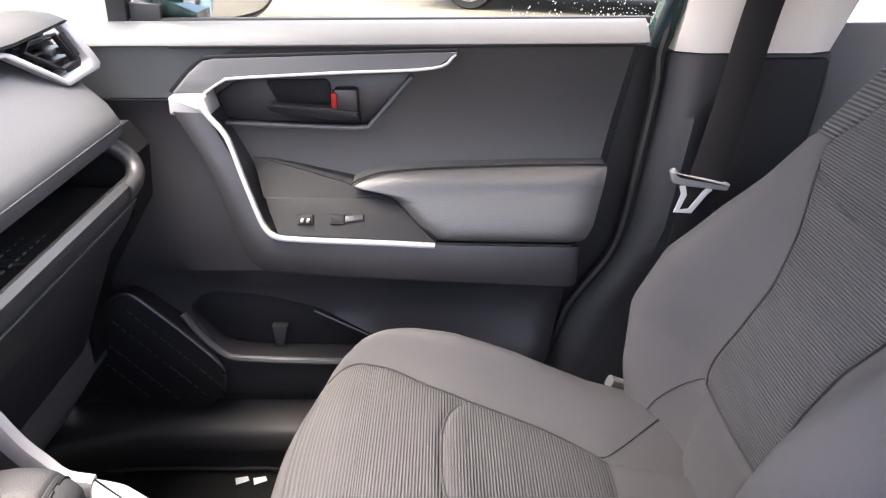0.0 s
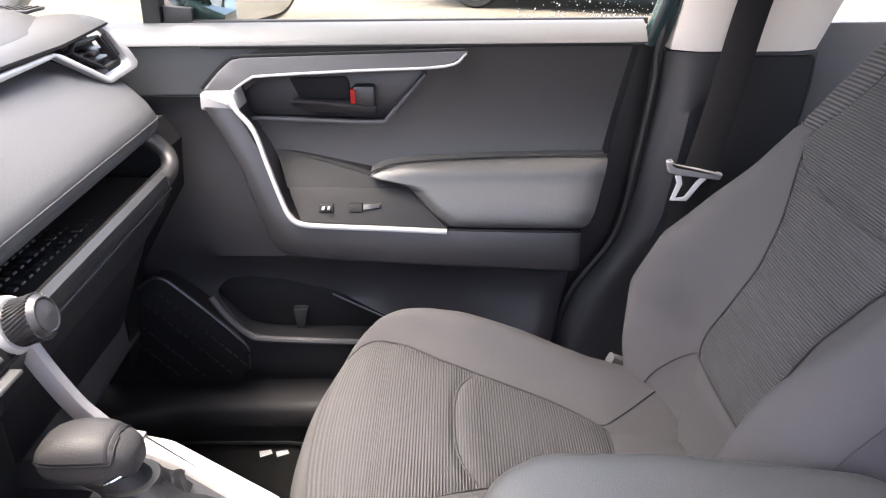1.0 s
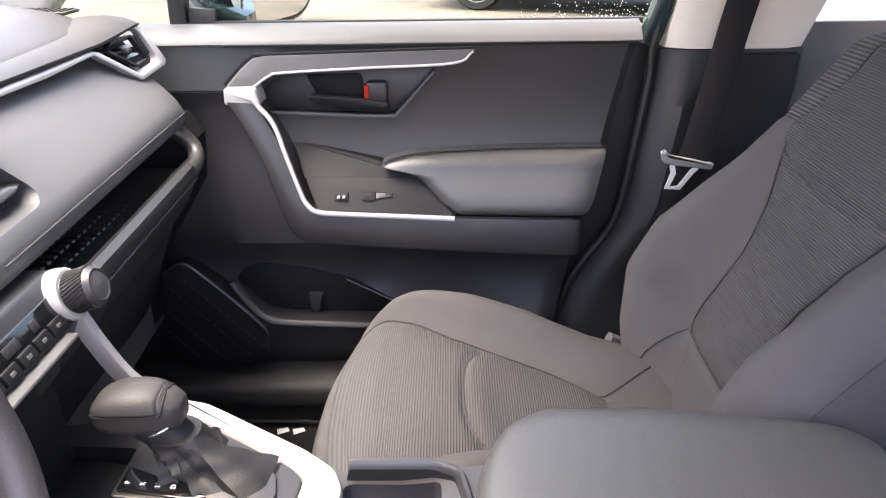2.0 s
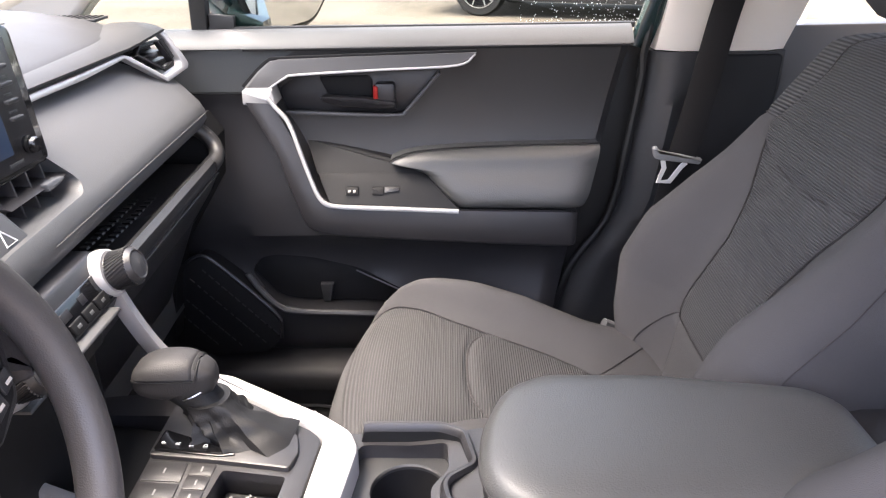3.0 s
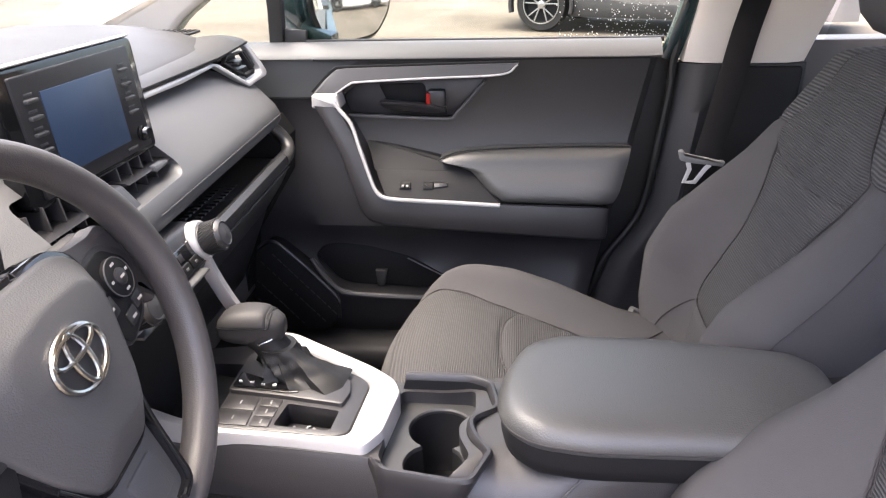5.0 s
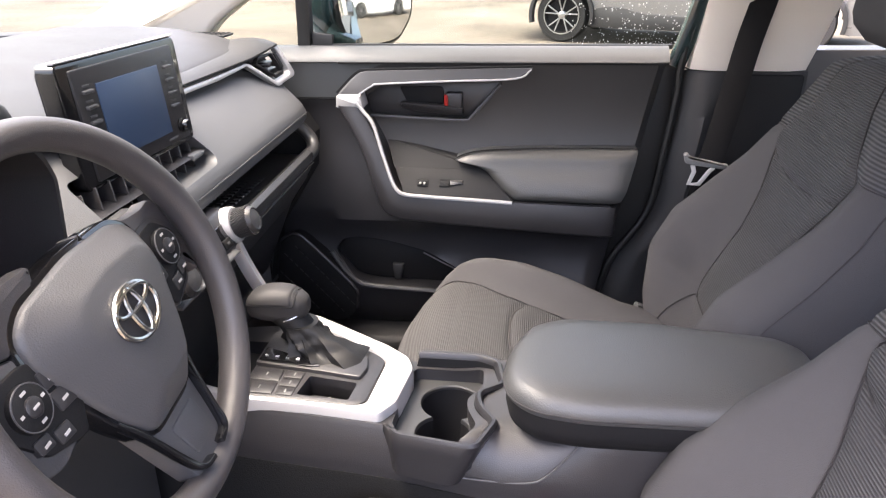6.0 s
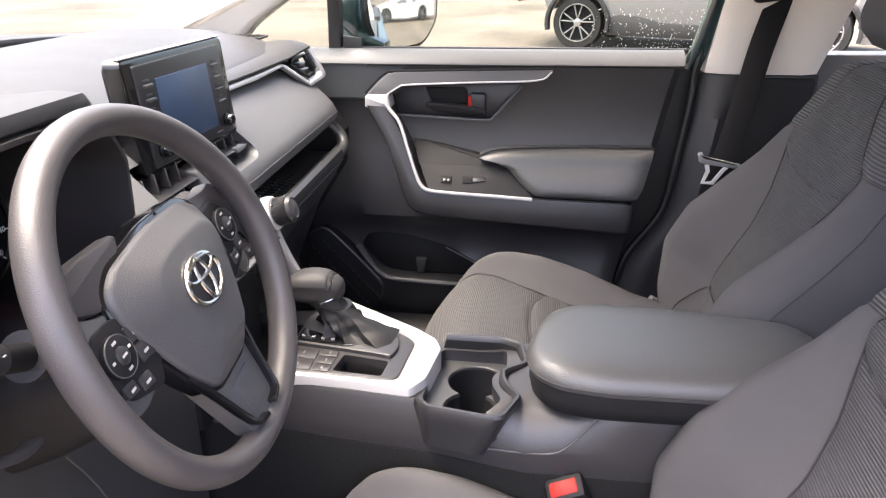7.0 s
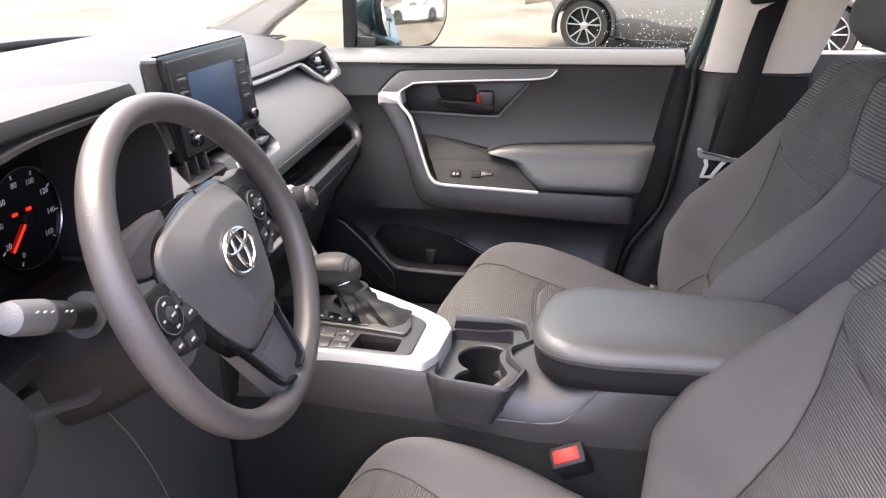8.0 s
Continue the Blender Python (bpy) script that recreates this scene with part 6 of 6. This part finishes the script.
g.faces.new([g.verts.new(v) for v in ((-900, -900, 0), (900, -900, 0), (900, 900, 0), (-900, 900, 0))])
ground = shell("ground", g, lot, "worn tan concrete lot, dry and bleached", "ground")

CARSILVER = surface("silver_car_paint", (0.24, 0.24, 0.245), 0.3, metal=0.4, coat=0.7, blotch=0.03)
CARWHITE = surface("white_car_paint", (0.8, 0.8, 0.8), 0.3, coat=0.7, blotch=0.02)
CARBLUE = surface("blue_car_paint", (0.02, 0.06, 0.25), 0.3, coat=0.7, blotch=0.02)
CLADDING = surface("grey_cladding", (0.022, 0.022, 0.023), 0.6, blotch=0.3, grain=0.5, scale=60)
CARGLASS = surface("dark_car_glass", (0.02, 0.024, 0.026), 0.08, blotch=0.05, coat=0.5)
ALLOY = surface("machined_alloy", (0.42, 0.42, 0.42), 0.3, metal=0.8)
LAMP = surface("red_lamp_lens", (0.5, 0.02, 0.02), 0.15)
LAMPCLEAR = surface("clear_lamp_lens", (0.6, 0.62, 0.64), 0.1, coat=0.5)


def hoop(profile, m, n=32):
    """A turned ring with no end faces."""
    return loft([[m @ Vector((r * math.cos(2 * math.pi * i / n), r * math.sin(2 * math.pi * i / n), h)) for i in range(n)] for r, h in profile], caps=False)


def parked_car(name, label, paint, length, height, base, cladding, roof):
    """A parked car facing -x, with its front at x = 0 and its near side at y = 0; roof: heights along it."""
    car = thing(name, label, "car", "parked cars")
    w = 1.8
    fw, rw, R = 0.20 * length, 0.20 * length + base, 0.34
    belt = [(0, 0.62), (0.04, 0.78), (0.22, 0.95), (0.30, 1.0), (0.6, 1.05), (0.93, 1.08), (0.985, 1.0), (1.0, 0.75)]

    def ring(u):
        x = u * length
        zb = lerp(belt, u) * height / 1.55
        zr = max(zb + 0.002, lerp(roof, u))
        tuck = 0.16 * smooth((0.06 - u) / 0.06) + 0.10 * smooth((u - 0.95) / 0.05)
        arch = 0
        for c in (fw, rw):
            q = abs(x - c)
            if q < R + 0.05:
                arch = max(arch, math.sqrt((R + 0.05) ** 2 - q * q))
        sill = max(0.22, arch + R - 0.02 if arch else 0.22)
        sill = min(max(sill, 0.22 + 0.42 * smooth((0.14 - u) / 0.05)), zb - 0.05)
        side = [(0.03 + tuck, sill), (0.0 + tuck, max(sill + 0.01, 0.5)), (-0.02 + tuck, max(sill + 0.02, 0.72)), (0.02 + tuck, zb), (0.06 + tuck + 0.20 * (zr - zb) / 0.5, (zb * 0.1 + zr * 0.9)), (0.20 + tuck + 0.2 * (zr - zb) / 0.5, zr)]
        return [Vector((x, y, z)) for y, z in side] + [Vector((x, w - y, z)) for y, z in side[::-1]]

    us = sorted(set([0, 0.01, 0.03, 0.06] + list(np.linspace(0.08, 0.97, 60)) + [0.985, 1.0]))
    part("body", loft([ring(u) for u in us]), paint, car, angle=50)
    if cladding:
        for side in (0.0, w):
            sg = -1 if side == 0 else 1
            for c in (fw, rw):
                bmx = sweep([(c + (R + 0.075) * math.cos(a), side + sg * 0.005, R + (R + 0.075) * math.sin(a)) for a in np.linspace(-0.25, math.pi + 0.25, 20)], bar(0.05, 0.10, 0.01), up=(0, 1, 0))
                part("wheel_arch", bmx, CLADDING, car, "grey plastic wheel arch")
            part("sill_cladding", slab([(fw + R + 0.06, 0.20), (rw - R - 0.06, 0.20), (rw - R - 0.10, 0.34), (fw + R + 0.75, 0.38), (fw + R + 0.45, 0.45), (fw + R + 0.22, 0.46), (fw + R + 0.06, 0.42)], lambda a, b, dd: Vector((a, side + sg * (0.012 - dd), b)), 0.05, 0.01), CLADDING, car, "grey plastic sill with road dirt")
    for side in (0.0, w):
        sg = -1 if side == 0 else 1
        for c in (fw, rw):
            cm = Matrix.Translation((c, side - sg * 0.09, R)) @ pose(0, 0, 0, -90 * sg, 0, 0)
            wh = part("wheel", hoop([(0.24, -0.10), (R - 0.02, -0.10), (R, -0.08), (R, 0.07), (R - 0.02, 0.10), (0.24, 0.10)], cm), RUBBER, car, "black tyre")
            rimo = part("rim", hoop([(0.246, 0.08), (0.246, 0.10), (0.225, 0.10), (0.21, 0.03), (0.001, 0.02)], cm), DARK, wh, "dark alloy rim")
            for k in range(5):
                for off in (-0.13, 0.13):
                    a = 2 * math.pi * k / 5 + 0.3 + off * 1.3
                    part("spoke", sweep([cm @ Vector((0.03 * math.cos(a - off * 2), 0.03 * math.sin(a - off * 2), 0.075)), cm @ Vector((0.235 * math.cos(a + off * 0.5), 0.235 * math.sin(a + off * 0.5), 0.085))], bar(0.016, 0.02, 0.004), up=(0, 1, 0)), ALLOY, rimo, "bright spoke")
            part("rim_edge", sweep([cm @ Vector((0.236 * math.cos(a), 0.236 * math.sin(a), 0.098)) for a in np.linspace(0, 2 * math.pi, 32, endpoint=False)], circle(0.009, 6), up=(0, 1, 0), closed=True), ALLOY, rimo)
            part("wheel_hub", turned([(0.05, 0.02), (0.05, 0.085), (0.04, 0.09), (0, 0.09)], cm, 16), ALLOY, rimo)
        # side windows
        zb = 1.03 * height / 1.55
        zr = max(h for _, h in roof) - 0.10
        for u0, u1 in ((0.36, 0.535), (0.55, 0.74)):
            part("side_window", slab(rounded([(u0 * length, zb), (u1 * length, zb + 0.02), (u1 * length - 0.08, zr), (u0 * length + (0.32 if u0 < 0.4 else 0.0), zr)], 0.03), lambda a, b, dd: Vector((a, side - sg * (0.02 + 0.40 * (b - zb) - 0.03) - sg * dd, b)), 0.02, 0.004), CARGLASS, car, "dark side window")
        part("door_handle", block(0.50 * length, 0.50 * length + 0.16, side + sg * 0.0 - 0.02, side + sg * 0.0 + 0.02, zb - 0.14, zb - 0.11, 0.008), paint, car)
        part("tail_lamp", slab(rounded([(0.93 * length, 0.80 * height / 1.55), (0.985 * length, 0.82 * height / 1.55), (0.985 * length, 0.98 * height / 1.55), (0.90 * length, 0.95 * height / 1.55)], 0.03), lambda a, b, dd: Vector((a, side + sg * (0.012 - 0.10 * smooth((a / length - 0.95) / 0.05) - dd), b)), 0.06, 0.01), LAMP, car, "red tail lamp")
        part("head_lamp", slab(rounded([(0.03 * length, 0.66 * height / 1.55), (0.14 * length, 0.74 * height / 1.55), (0.15 * length, 0.82 * height / 1.55), (0.05 * length, 0.76 * height / 1.55)], 0.03), lambda a, b, dd: Vector((a, side + sg * (0.012 - 0.16 * smooth((0.06 - a / length) / 0.06) - dd), b)), 0.06, 0.01), LAMPCLEAR, car, "clear head lamp")
    return car


SUV = [(0, 0.62), (0.05, 0.8), (0.24, 0.98), (0.40, 1.48), (0.5, 1.56), (0.75, 1.54), (0.88, 1.40), (0.97, 1.05), (1, 0.75)]
SEDAN = [(0, 0.60), (0.05, 0.74), (0.27, 0.92), (0.42, 1.36), (0.55, 1.45), (0.68, 1.40), (0.84, 1.05), (0.97, 1.0), (1, 0.7)]
silver_car = parked_car("parked_crossover", "silver crossover with grey cladding and bright alloys parked on the lot", CARSILVER, 4.6, 1.55, 2.9, True, SUV)
silver_car.matrix_basis = pose(-0.536, 10.08, 0, 0, 0, -20)

white_car = parked_car("parked_sedan", "white saloon parked behind the car on the lot", CARWHITE, 4.6, 1.45, 2.7, False, SEDAN)
white_car.matrix_basis = pose(12.4, 0.9, 0, 0, 0, 90)
blue_car = parked_car("parked_sedan", "blue saloon parked in the row behind the car", CARBLUE, 4.5, 1.45, 2.7, False, SEDAN)
blue_car.matrix_basis = pose(15.6, -3.9, 0, 0, 0, 90)
